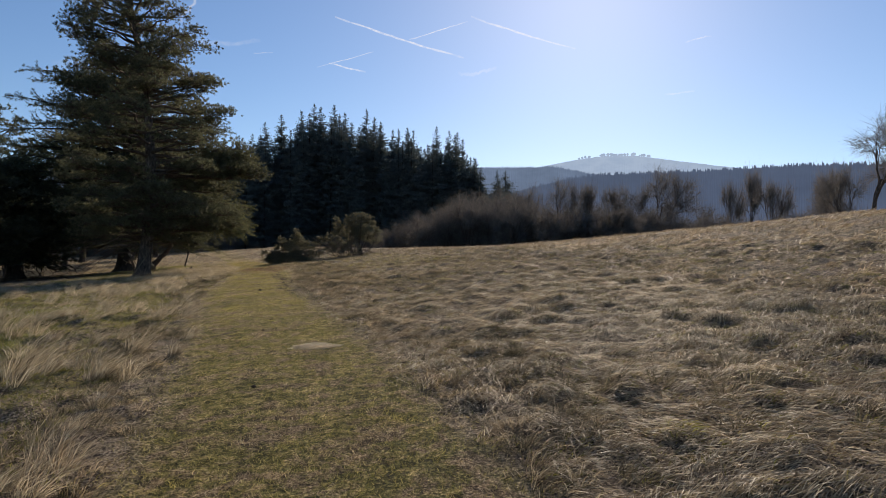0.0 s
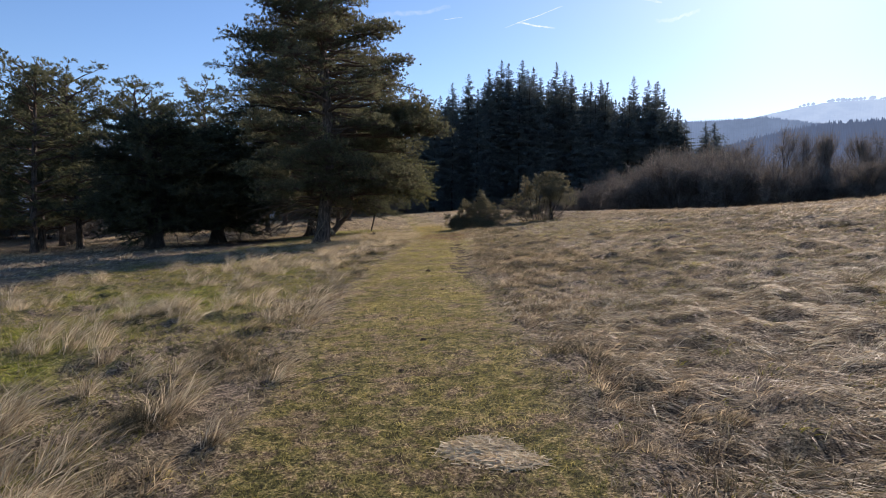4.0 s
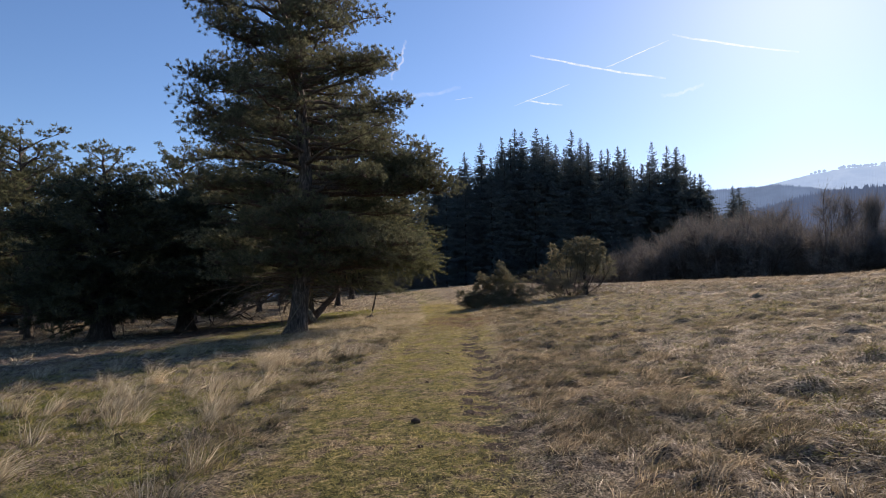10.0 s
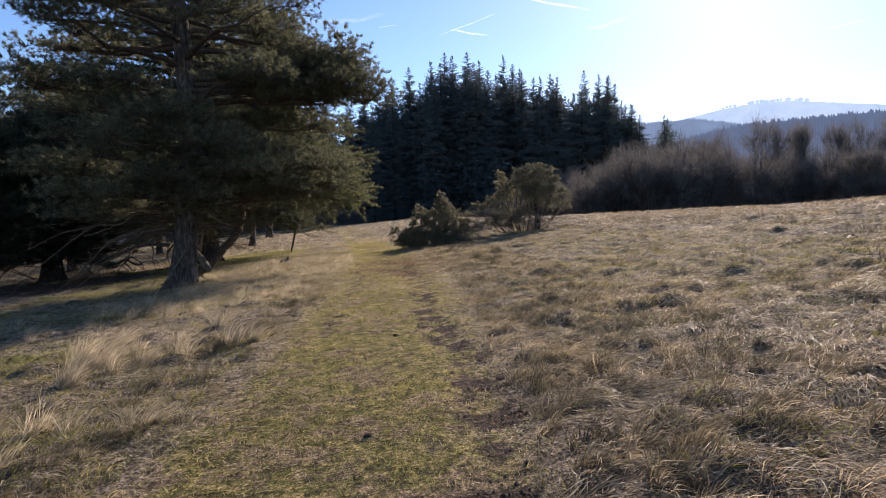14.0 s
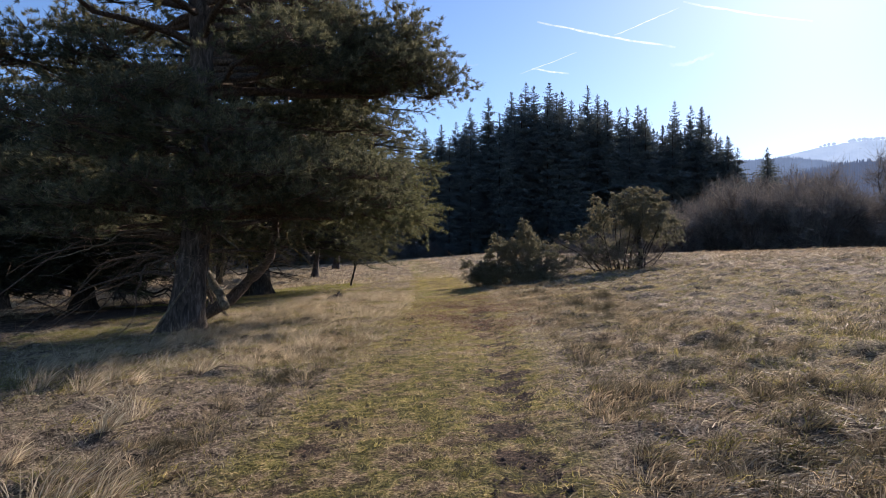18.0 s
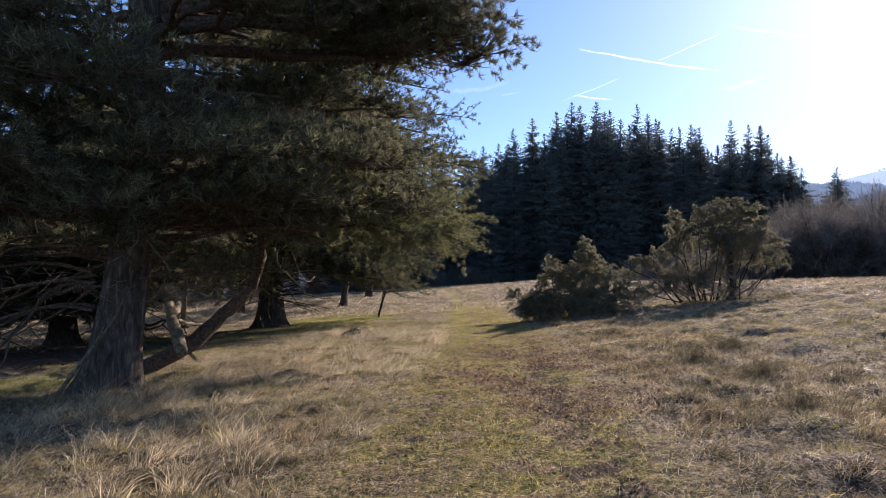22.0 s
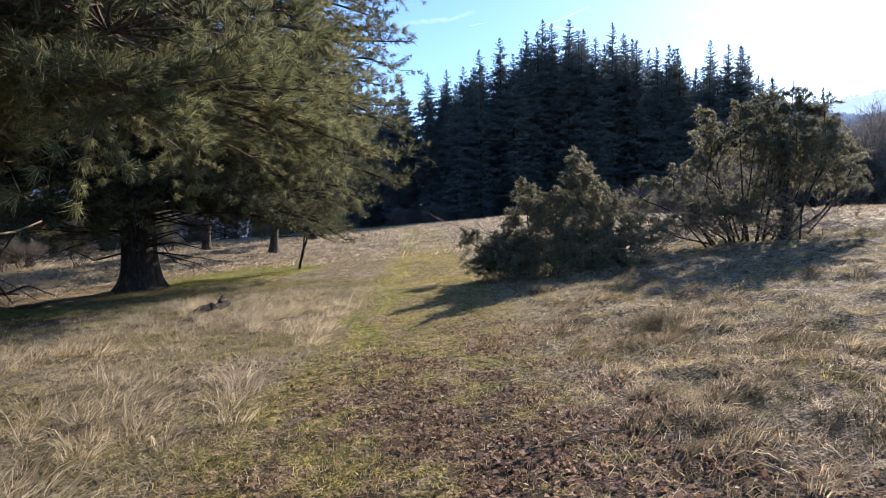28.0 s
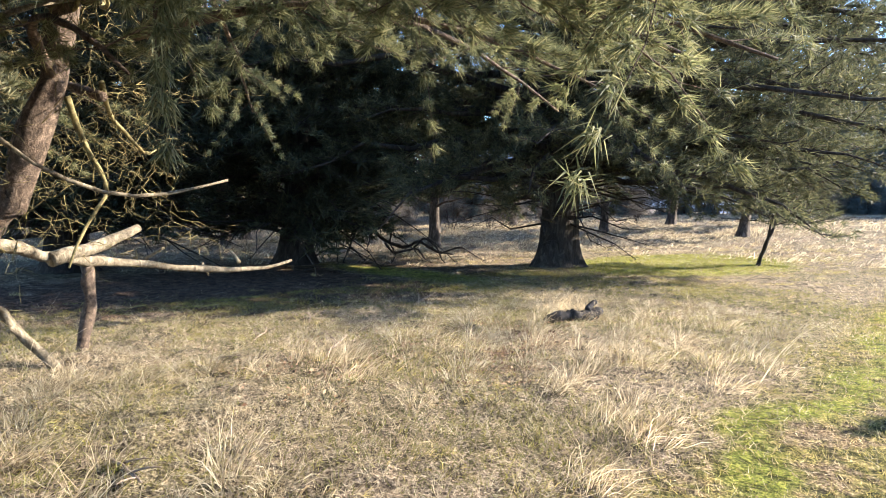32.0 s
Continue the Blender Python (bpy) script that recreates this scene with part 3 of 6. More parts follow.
def grow(gen, pts, H, h0, step, per, prof, rise=0.25, droop=0.35, twig_gap=0.32, twig=0.5, tuft_gap=0.17,
         sag=0.0, lop=None, bare=0.22, extra=(), vary=(0.72, 1.08), pad=0.0):
    """Limbs, twigs and the seats of needle tufts of a conifer, from its stem."""
    limbs, twigs, tp, td = [], [], [], []
    hs, Ls = zip(*prof)
    plan, h, az = [(*e, True) for e in extra], h0, gen.uniform(0, 6.28)
    while h < H * 0.985:
        for _ in range(per):
            az += 2.4 + gen.normal() * 0.35
            L = np.interp(h, hs, Ls) * gen.uniform(*vary) * (lop(az, h) if lop else 1.0)
            plan.append((h + gen.uniform(-0.5, 0.5) * step, az, L, False))
        h += step * gen.uniform(0.75, 1.25)
    if plan:
        for hh, az, L, sure in plan:
            if L < 0.13:
                continue
            p0 = np.array([np.interp(hh, pts[:, 2], pts[:, 0]), np.interp(hh, pts[:, 2], pts[:, 1]), hh])
            out = np.array([math.cos(az), math.sin(az), 0.0])
            per_v = np.array([-out[1], out[0], 0.0])
            up = rise + 0.35 * (hh / H) ** 2 + gen.normal() * (0.01 if sure else 0.08)
            s = np.linspace(0, 1, 8)[:, None]
            c = gen.normal() * (0.03 if sure else 0.22)
            path = p0 + out * s * L + per_v * c * s ** 2 * L + np.array([0, 0, 1.0]) * (up * s - droop * s ** 2) * L
            path[1:] += gen.normal(size=(7, 3)) * 0.03 * L * 0.5
            limbs.append((path, L))
            if pad:
                # foliage in flat-bottomed rounded pads about the limb's outer half and its side shoots
                for q in range(max(2, int(1.05 * L + 0.8))):
                    f = 1.0 - (1 - bare) * (q / max(2, int(1.05 * L + 0.8))) * gen.uniform(0.8, 1.1)
                    p = np.array([np.interp(f, s[:, 0], path[:, k]) for k in range(3)])
                    R = (0.38 + 0.11 * L) * gen.uniform(0.75, 1.25)
                    c = p + per_v * (gen.uniform(0.3, 1.0) * (-1) ** q * (0.42 * L * (1.12 - f) + 0.1)) + np.array([0, 0, gen.uniform(0.0, 0.25)])
                    n = max(8, int(pad * R * R))
                    w = unit(gen.normal(size=(n, 3)) + [0, 0, 0.35])
                    w[:, 2] = np.maximum(w[:, 2], -0.35 + 0.2 * gen.random(n))
                    tw = c + w * np.array([R, R, 0.5 * R]) * (gen.random((n, 1)) ** 0.45)
                    twigs.append((p, c))
                    twigs += [(c - [0, 0, 0.12 * R], t) for t in tw[::3]]
                    tp.append(tw)
                    td.append(w * [1, 1, 0.5] + out * 0.3 + [0, 0, 0.55])
                continue
            m = max(2, int(L * 0.85 / twig_gap))
            for q in range(m):
                f = bare + (1 - bare) * (q + gen.random()) / m
                p = np.array([np.interp(f, s[:, 0], path[:, k]) for k in range(3)])
                side = 1 if q % 2 else -1
                d = unit(out * gen.uniform(0.5, 1.0) + per_v * side * gen.uniform(0.35, 1.1) + np.array([0, 0, gen.normal() * 0.4 + 0.12 - sag]))
                tl = twig * (min(0.35, 0.5 * L) + 0.42 * L * (1.1 - f)) * gen.uniform(0.6, 1.3)
                tl = min(tl, 1.5)
                k = max(2, int(tl / tuft_gap))
                g = np.linspace(0.25, 1, k)[:, None]
                tw = p + d * g * tl + np.array([0, 0, 1.0]) * (0.12 - 0.5 * sag) * g ** 2 * tl + gen.normal(size=(k, 3)) * 0.035
                twigs.append((p, tw[-1]))
                tp.append(tw)
                td.append(np.repeat((d + np.array([0, 0, 0.35 - 1.6 * sag]))[None], k, 0))
    return limbs, twigs, np.concatenate(tp), np.concatenate(td)


def twig_mesh(twigs, gen, w=0.012):
    A = np.array([a for a, b in twigs])
    B = np.array([b for a, b in twigs])
    mid = (A + B) / 2 + gen.normal(size=A.shape) * 0.03
    side = unit(np.cross(B - A, gen.normal(size=A.shape))) * w
    up = unit(np.cross(B - A, side)) * w
    V = np.stack([A - side, A + side, A + up, mid - side * 0.8, mid + side * 0.8, mid + up * 0.8, B], 1).reshape(-1, 3)
    i = np.arange(len(A))[:, None, None] * 7
    F = np.array([[0, 1, 4], [0, 4, 3], [1, 2, 5], [1, 5, 4], [2, 0, 3], [2, 3, 5], [3, 4, 6], [4, 5, 6], [5, 3, 6]])[None]
    return V, (i + F).reshape(-1, 3)


def conifer(name, at, H, r0, prof, seed, label, category="pine tree", needle=(0.17, 0.016, 12, 0.55), leaf=M_PINE, wood=M_BARK, limb_wood=M_BARK_LIMB,
            lean=(0, 0), split=True, group="", needle_sag=0.0, bow=None, **kw):
    gen = np.random.default_rng(seed)
    root = thing(name, at, label, category, group)
    pts = stem_points(H, gen, lean, bow=bow)
    mesh_part("trunk", *trunk_mesh(pts, r0, gen), wood, root, "", True)
    limbs, twigs, tp, td = grow(gen, pts, H, prof[0][0], **kw, prof=prof)
    tubes = [tube(p, np.linspace(min(0.035 + 0.016 * L, r0 * 0.45), 0.008, 8), 5) for p, L in limbs]
    if split:
        for v, q in tubes:
            mesh_part("branch", v, q, limb_wood, root, "", True)
    else:
        tagged(mesh_part("limb_mass", *join(tubes), limb_wood, root, "", True), kind="stuff")
    tagged(mesh_part("twig_mass", *twig_mesh(twigs, gen), limb_wood, root), kind="stuff")
    ln, wd, ct, sp = needle
    mesh_part("crown", *needles(tp, td, ln, wd, ct, sp, gen, needle_sag), leaf, root)
    return root


# the great pine beside the track
LONG_LIMBS = [(4.6, 0.78, 5.0), (5.3, 0.62, 6.6), (6.0, 0.84, 6.1), (5.0, 1.15, 5.2), (6.8, 0.5, 5.8), (4.0, 0.95, 4.6), (5.7, 0.3, 5.4), (3.2, 0.55, 4.4), (2.6, 1.0, 4.2), (2.4, 0.2, 4.0), (3.0, -0.5, 4.2), (2.8, -1.2, 4.0), (2.3, -0.9, 3.6),
               (5.5, 0.67, 6.4), (5.9, 0.58, 6.5), (6.2, 0.67, 6.3), (6.5, 0.6, 6.2), (5.5, 0.72, 5.9), (6.7, 0.7, 6.0), (5.8, 0.63, 5.6)]
LOW_LIMBS = [(2.8, 0.5, 5.2), (3.0, 0.75, 5.2), (3.3, 0.25, 5.0), (2.7, 0.9, 5.0), (3.4, 1.05, 5.0), (3.1, 0.05, 4.8), (2.6, 0.65, 4.6),
               (3.4, -1.6, 4.2), (2.6, -2.1, 4.2), (3.6, -0.8, 4.6), (2.5, -1.5, 3.8), (3.1, -2.6, 4.5), (4.2, -1.2, 4.8), (2.7, -0.3, 4.0), (3.3, 2.9, 4.4), (3.9, -1.9, 4.8)]
GREAT_LIMBS = [(h, az, L * 0.82) for h, az, L in LONG_LIMBS[:17] + LOW_LIMBS]
GREAT_LIMBS += [(8.4 + 0.25 * k, 2.4 * k + 0.4, 4.3 - 0.075 * k) for k in range(26)]


def right_hand(az, h):
    """Shorter limbs below and above the one long bough."""
    return 1 - (0.3 if 3.6 < h < 5.2 else 0.1) * max(0.0, math.cos(az - 0.75))


great = conifer("scots_pine", on_ground(-15.9, 32.3), 18.6, 0.315,
        [(2.1, 3.2), (4.2, 4.2), (6.8, 5.0), (8.6, 4.7), (10.6, 4.0), (13.0, 3.5), (15.7, 2.7), (17.6, 1.5), (18.6, 0.5)], 11,
        "tall old Scots pine with fissured grey trunk and layered crown", step=0.76, per=6, rise=0.02, droop=-0.02, pad=74,
        twig_gap=0.15, twig=0.82, tuft_gap=0.16, needle=(0.125, 0.0165, 26, 0.85), extra=GREAT_LIMBS, lop=right_hand, bare=0.44, vary=(0.6, 1.0),
        bow=[(0, 0, 0), (4, 0.38, 0.25), (7, 0.28, 0.18), (9.3, 0.12, 0.08), (11.5, -0.15, -0.1), (13.4, -0.47, -0.32), (15, -0.78, -0.53), (18.6, -1.2, -0.8)])

# the broad conifer behind it, its boughs hanging nearly to the grass
gen_g = np.random.default_rng(63)
for pts_g, rg in (([(0.2, 0.15, 6.5), (0.7, 0.55, 6.6), (0.82, 0.67, 5.8), (0.8, 0.72, 4.7), (1.0, 0.8, 3.6)], 0.05),
                  ([(0.15, -0.2, 5.6), (0.5, -0.7, 5.9), (0.75, -1.0, 5.4), (0.8, -1.2, 4.8)], 0.04),
                  ([(-0.2, -0.1, 4.6), (-0.9, -0.5, 4.9), (-1.5, -0.9, 4.6), (-1.7, -1.2, 3.9)], 0.045),
                  ([(0.2, -0.2, 3.4), (0.9, -0.8, 3.3), (1.7, -1.5, 2.8), (2.4, -2.0, 2.5)], 0.035),
                  ([(0.25, 0.0, 2.5), (0.9, -0.3, 2.5), (1.6, -0.5, 2.0), (2.2, -0.9, 1.8)], 0.028),
                  ([(-0.1, -0.25, 2.2), (-0.4, -1.0, 2.2), (-0.8, -1.7, 1.8), (-1.1, -2.3, 1.6)], 0.028)):
    pg = np.array(pts_g)
    fine_g = np.stack([np.interp(np.linspace(0, 1, 17), np.linspace(0, 1, len(pg)), pg[:, j]) for j in range(3)], -1)
    fine_g[1:-1] = (fine_g[:-2] + 2 * fine_g[1:-1] + fine_g[2:]) / 4
    fine_g[1:-1] += gen_g.normal(size=(15, 3)) * 0.02
    v_, q_ = tube(fine_g, np.linspace(rg, rg * 0.35, 17), 7)
    mesh_part("dead_branch", v_, q_, M_DEADWOOD, great, "crooked grey dead branch", True)
dead_tw = []
for k in range(420):
    az_g, hh_g = gen_g.uniform(-2.4, 1.2), gen_g.uniform(1.5, 4.2)
    rr_g = gen_g.uniform(0.4, 3.2)
    a_ = np.array([math.cos(az_g) * rr_g, math.sin(az_g) * rr_g, hh_g])
    d_ = unit(np.array([math.cos(az_g), math.sin(az_g), 0.0]) + gen_g.normal(size=3) * [0.7, 0.7, 0.4])
    for j in range(3):
        b_ = a_ + d_ * gen_g.uniform(0.12, 0.35)
        dead_tw.append((a_, b_))
        a_, d_ = b_, unit(d_ + gen_g.normal(size=3) * 0.5)
tagged(mesh_part("twig_tangle", *twig_mesh(dead_tw, gen_g, 0.0045), M_STICK, great), kind="stuff")

BROAD_LIMBS = [(2.5, -0.75, 5.2), (2.9, -0.4, 5.8), (2.7, -1.1, 5.2), (3.2, -0.7, 6.2), (3.4, 0.0, 6.4), (2.4, 0.3, 5.6), (2.8, 0.6, 6.6), (3.3, 0.9, 7.4), (4.0, 0.75, 8.0), (4.8, 0.95, 8.2), (5.6, 0.7, 8.4), (6.4, 0.9, 8.4), (7.2, 0.75, 8.3),
               (8.0, 0.95, 8.0), (5.2, 0.55, 8.0), (6.0, 1.1, 8.2), (9.0, 0.8, 7.8), (3.0, 1.2, 6.8), (4.2, 0.2, 7.6), (3.6, -1.5, 6.0)]
broad = conifer("broad_conifer", on_ground(-24.05, 46.25), 16.5, 0.5,
        [(2.2, 6.6), (4.0, 8.0), (6.0, 8.3), (9.0, 7.8), (12.0, 6.6), (14.5, 4.6), (16.5, 0.5)], 23,
        "broad old conifer with a stout dark trunk and low drooping boughs", "conifer", step=0.52, per=7, rise=0.18, droop=0.26,
        twig_gap=0.19, twig=0.8, tuft_gap=0.13, sag=0.05, needle=(0.165, 0.019, 15, 0.85), leaf=M_DROOP, wood=M_BARK_DARK, limb_wood=M_BARK_DARK, needle_sag=0.05, extra=BROAD_LIMBS)

gen_b = np.random.default_rng(61)
low_twigs = []
for k in range(26):
    az = gen_b.uniform(-2.2, 1.6)
    L = gen_b.uniform(1.6, 4.2)
    p = np.array([math.cos(az) * 0.3, math.sin(az) * 0.3, gen_b.uniform(1.1, 2.7)])
    q = p + np.array([math.cos(az) * L, math.sin(az) * L, gen_b.uniform(-0.7, 0.25)])
    m1 = p * 0.6 + q * 0.4 + gen_b.normal(size=3) * 0.15 + [0, 0, 0.12]
    m2 = p * 0.25 + q * 0.75 + gen_b.normal(size=3) * 0.15
    v_, q_ = tube(np.array([p, (p + m1) / 2, m1, (m1 + m2) / 2, m2, q]), np.linspace(0.032, 0.007, 6), 5)
    mesh_part("dead_branch", v_, q_, M_BARK_DARK, broad, "bare dead branch", True)
    for j in range(26):
        a_ = p + (q - p) * gen_b.uniform(0.3, 1.0) + gen_b.normal(size=3) * 0.05
        low_twigs.append((a_, a_ + unit(q - p + gen_b.normal(size=3) * [1.6, 1.6, 0.8]) * gen_b.uniform(0.2, 0.7)))
tagged(mesh_part("twig_tangle", *twig_mesh(low_twigs, gen_b, 0.005), M_BARK_DARK, broad), kind="stuff")

def low_dead_branches(root, gen, n, az0, az1, reach, h0, h1, wood):
    """Bare lower branches, arching out and down to the grass, with their twigs."""
    tw = []
    for k in range(n):
        az = gen.uniform(az0, az1)
        L = gen.uniform(*reach)
        out, across = np.array([math.cos(az), math.sin(az), 0.0]), np.array([-math.sin(az), math.cos(az), 0.0])
        h = gen.uniform(h0, h1)
        f = np.linspace(0, 1, 9)[:, None]
        bend = gen.normal() * 0.4
        p = out * (0.25 + L * f) + across * bend * L * f * f + np.array([0, 0, 1.0]) * (h + 0.25 * L * f - (h + 0.25 * L) * gen.uniform(0.55, 0.98) * f ** 1.8)
        p[1:] += np.cumsum(gen.normal(size=(8, 3)) * 0.05, 0)
        p[:, 2] = np.maximum(p[:, 2], 0.04)
        v_, q_ = tube(p, np.linspace(0.035, 0.008, 9), 5)
        mesh_part("dead_branch", v_, q_, wood, root, "bare dead branch", True)
        for j in range(16):
            a = p[gen.integers(2, 9)]
            b = a + unit(out * 0.6 + gen.normal(size=3) * [0.8, 0.8, 0.5]) * gen.uniform(0.2, 0.7)
            b[2] = max(b[2], 0.03)
            tw.append((a, b))
    tagged(mesh_part("twig_tangle", *twig_mesh(tw, gen, 0.006), wood, root), kind="stuff")


low_dead_branches(great, np.random.default_rng(65), 13, 2.2, 4.6, (1.6, 4.0), 1.2, 2.6, M_BARK_LIMB)

# two dense conifers, their backlit darkness painted into the needles
DARK = [(1.0, 3.0), (2.6, 4.2), (5.0, 3.8), (6.6, 2.4), (7.6, 0.3)]
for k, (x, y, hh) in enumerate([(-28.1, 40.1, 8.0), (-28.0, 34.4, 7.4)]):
    dark = conifer("dark_conifer", on_ground(x, y), hh, 0.42, DARK, 31 + k, "dense conifer with a short thick trunk, its backlit blackness put into the needle colour", "conifer",
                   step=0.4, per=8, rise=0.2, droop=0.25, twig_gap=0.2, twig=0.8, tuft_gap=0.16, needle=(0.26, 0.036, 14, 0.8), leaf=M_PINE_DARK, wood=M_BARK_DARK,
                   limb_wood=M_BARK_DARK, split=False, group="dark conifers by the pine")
    low_dead_branches(dark, np.random.default_rng(67 + k), 20, -3.0, 1.5, (1.8, 4.4), 1.0, 2.2, M_BARK_DARK)

# pines at the edge of the heath
BACK = [(1.7, 2.2), (4.0, 3.0), (7.0, 3.2), (9.5, 2.7), (11.0, 1.9), (12.0, 0.6)]
protos = []
for k in range(3):
    protos.append(conifer("heath_pine", on_ground(*[(-37.2, 34.0), (-36.6, 42.9), (-33.5, 47.0)][k]), 11.6, 0.2, BACK, 51 + k,
                          "slender pine with a ragged, wind-leaning crown at the heath's edge", step=0.75, per=5, rise=0.24, droop=0.0, pad=44, bare=0.4,
                          needle=(0.19, 0.042, 14, 0.8), vary=(0.5, 1.15), lean=[(0.3, 0.2), (-1.6, 0.4), (-1.2, -0.3)][k], split=False, leaf=M_HEATH, group="pines at the heath's edge"))
spots = [(-42.6, 35.2, 0.93, 1), (-39.4, 39.4, 1.03, 2), (-45, 41, 1.05, 0), (-48, 33, 0.9, 2), (-47, 26, 1.0, 1), (-52, 38, 1.1, 0), (-40.5, 29, 0.82, 2), (-53, 21, 1.0, 0),
         (-29.3, 60.2, 0.95, 1), (-36, 58, 1.0, 0), (-44, 52, 1.05, 2), (-50, 47, 1.1, 1), (-39, 66, 1.1, 2), (-33, 70, 1.15, 0), (-48, 60, 1.1, 1), (-56, 53, 1.2, 0), (-60, 42, 1.15, 2), (-58, 30, 1.1, 1)]
for k, (x, y, sc, which) in enumerate(spots):
    copy_thing(protos[which], Matrix.Translation(on_ground(x, y)) @ pose(0, 0, 0, 0, 0, 77 * k) @ Matrix.Scale(sc, 4))


# ---- the spruce wood across the meadow ----
def spruce(at, H, seed):
    """A spire of whorls: level to hanging boughs below, short rising ones about the leader."""
    gen = np.random.default_rng(seed)
    root = thing("spruce", at, "tall dark spruce in the edge of a dense wood", "spruce", "spruces of the wood")
    pts = stem_points(H, gen, (0, 0), 0.05)
    mesh_part("trunk", *trunk_mesh(pts, 0.3, gen, 1.2, 7), M_BARK_DARK, root, "", True)
    tp, td, size = [], [], []
    h = 1.2
    while h < H - 0.15:
        left = H - h
        reach = min(0.4 * left + 0.15, 4.5)
        for k in range(7 if left > 6 else 6):
            az = gen.uniform(0, 6.28)
            out = np.array([math.cos(az), math.sin(az), 0.0])
            across = np.array([-out[1], out[0], 0.0])
            L = reach * gen.uniform(0.6, 1.1)
            sag = np.interp(left, [0, 3, 9, 20], [-0.55, -0.25, 0.12, 0.3])
            m = max(2, int(L / np.interp(left, [0, 6, 14], [0.2, 0.42, 0.6])))
            f = (np.arange(m) + gen.uniform(0.3, 1.0, m)) / m
            p = np.array([0, 0, h + gen.uniform(-0.12, 0.12)]) + out * (f * L)[:, None] + np.array([0, 0, 1.0]) * (L * (-sag * f + 0.6 * max(sag, 0.0) * f * f))[:, None]
            ln = np.clip((0.25 + 0.34 * L * (1.05 - f)), 0.16, 0.95) * np.interp(left, [0, 5, 12], [0.55, 0.8, 1.0])
            for side in (-1, 1):
                tp.append(p)
                td.append(np.repeat((out * 0.75 + across * side * 0.8 - np.array([0, 0, 0.1 + 0.9 * max(sag, -0.2)]))[None], m, 0))
                size.append(ln)
            tp.append(p[-1:])
            td.append(out[None] - np.array([0, 0, sag]))
            size.append(ln[-1:])
        h += np.interp(left, [0, 5, 15], [0.34, 0.55, 0.8]) * gen.uniform(0.8, 1.2)
    tp.append(pts[-1:] - [0, 0, 0.3])
    td.append(np.array([[0, 0, 1.0]]))
    size.append(np.array([0.6]))
    tp, td, size = np.concatenate(tp), np.concatenate(td), np.concatenate(size)
    tp[:, :2] += np.stack([np.interp(tp[:, 2], pts[:, 2], pts[:, k]) for k in (0, 1)], -1)
    mesh_part("crown", *needles(tp, td, size, 0.26 * size, 5, 0.36, gen, 0.05), M_SPRUCE, root)
    return root


SPR = [(spruce(on_ground(-27.2, 126.4), 36.0, 71), 36.0), (spruce(on_ground(-17.8, 138.2), 38.0, 72), 38.0), (spruce(on_ground(-1.9, 153.3), 38.0, 73), 38.0)]
TIPS = [(-43.6, 109.9, 21.2), (-41.0, 113.1, 22.5), (-39.0, 115.5, 23.3), (-37.1, 117.4, 24.0), (-35.2, 119.3, 26.7), (-32.6, 121.8, 28.8), (-29.3, 124.6, 30.2),
        (-26.0, 128.0, 31.9), (-23.7, 131.1, 33.1), (-21.8, 133.5, 31.9), (-16.1, 140.1, 32.6), (-14.8, 141.4, 31.7), (-12.2, 144.1, 30.4),
        (-11.0, 145.3, 30.9), (-9.1, 147.1, 31.6), (-7.6, 148.5, 31.3), (1.1, 155.8, 32.8), (3.2, 157.4, 32.8), (4.7, 158.6, 31.1), (6.7, 156.3, 26.3),
        (7.8, 152.3, 25.2), (8.9, 148.1, 22.4), (11.7, 133.8, 19.8)]


def plant_spruce(x, y, top, k, stout=1.0):
    root, H = SPR[k % 3]
    base = on_ground(x, y)
    sc = (top - base.z) / H
    wide = min(sc * 1.1, 1.05) * stout
    copy_thing(root, Matrix.Translation(base) @ pose(0, 0, 0, 0, 0, 137.5 * k) @ Matrix.Diagonal((wide, wide, sc, 1)))


count = 0
for x, y, top in TIPS:
    plant_spruce(x, y, top, count)
    count += 1
plant_spruce(16.6, 164.5, 23.8, 1, 1.5)
# inside and in front of the wood, lower than the skyline
edge = np.array([(p[0], p[1], p[2]) for p in TIPS])
edge = edge[np.argsort(edge[:, 0])]
for k in range(150):
    x = rng.uniform(-62, 7)
    ey, et = np.interp(x, edge[:, 0], edge[:, 1]), np.interp(x, edge[:, 0], edge[:, 2])
    depth = rng.uniform(-11, 16)
    cut = rng.uniform(2, 6.5) if depth < 0 else rng.uniform(1.5, 5)
    plant_spruce(x - 0.16 * depth, ey + depth, et - cut, count)
    count += 1
for k in range(56):
    a = radians(-112 + 86 * (k + rng.random()) / 56)
    d = rng.uniform(50, 74)
    plant_spruce(-14 + d * math.sin(a), 36 + d * math.cos(a), rng.uniform(9, 16), count)
    count += 1

for root, H in SPR:
    top = {0: 32.1, 1: 33.9, 2: 33.4}[SPR.index((root, H))]
    root.scale = (0.95, 0.95, (top - root.location.z) / H)


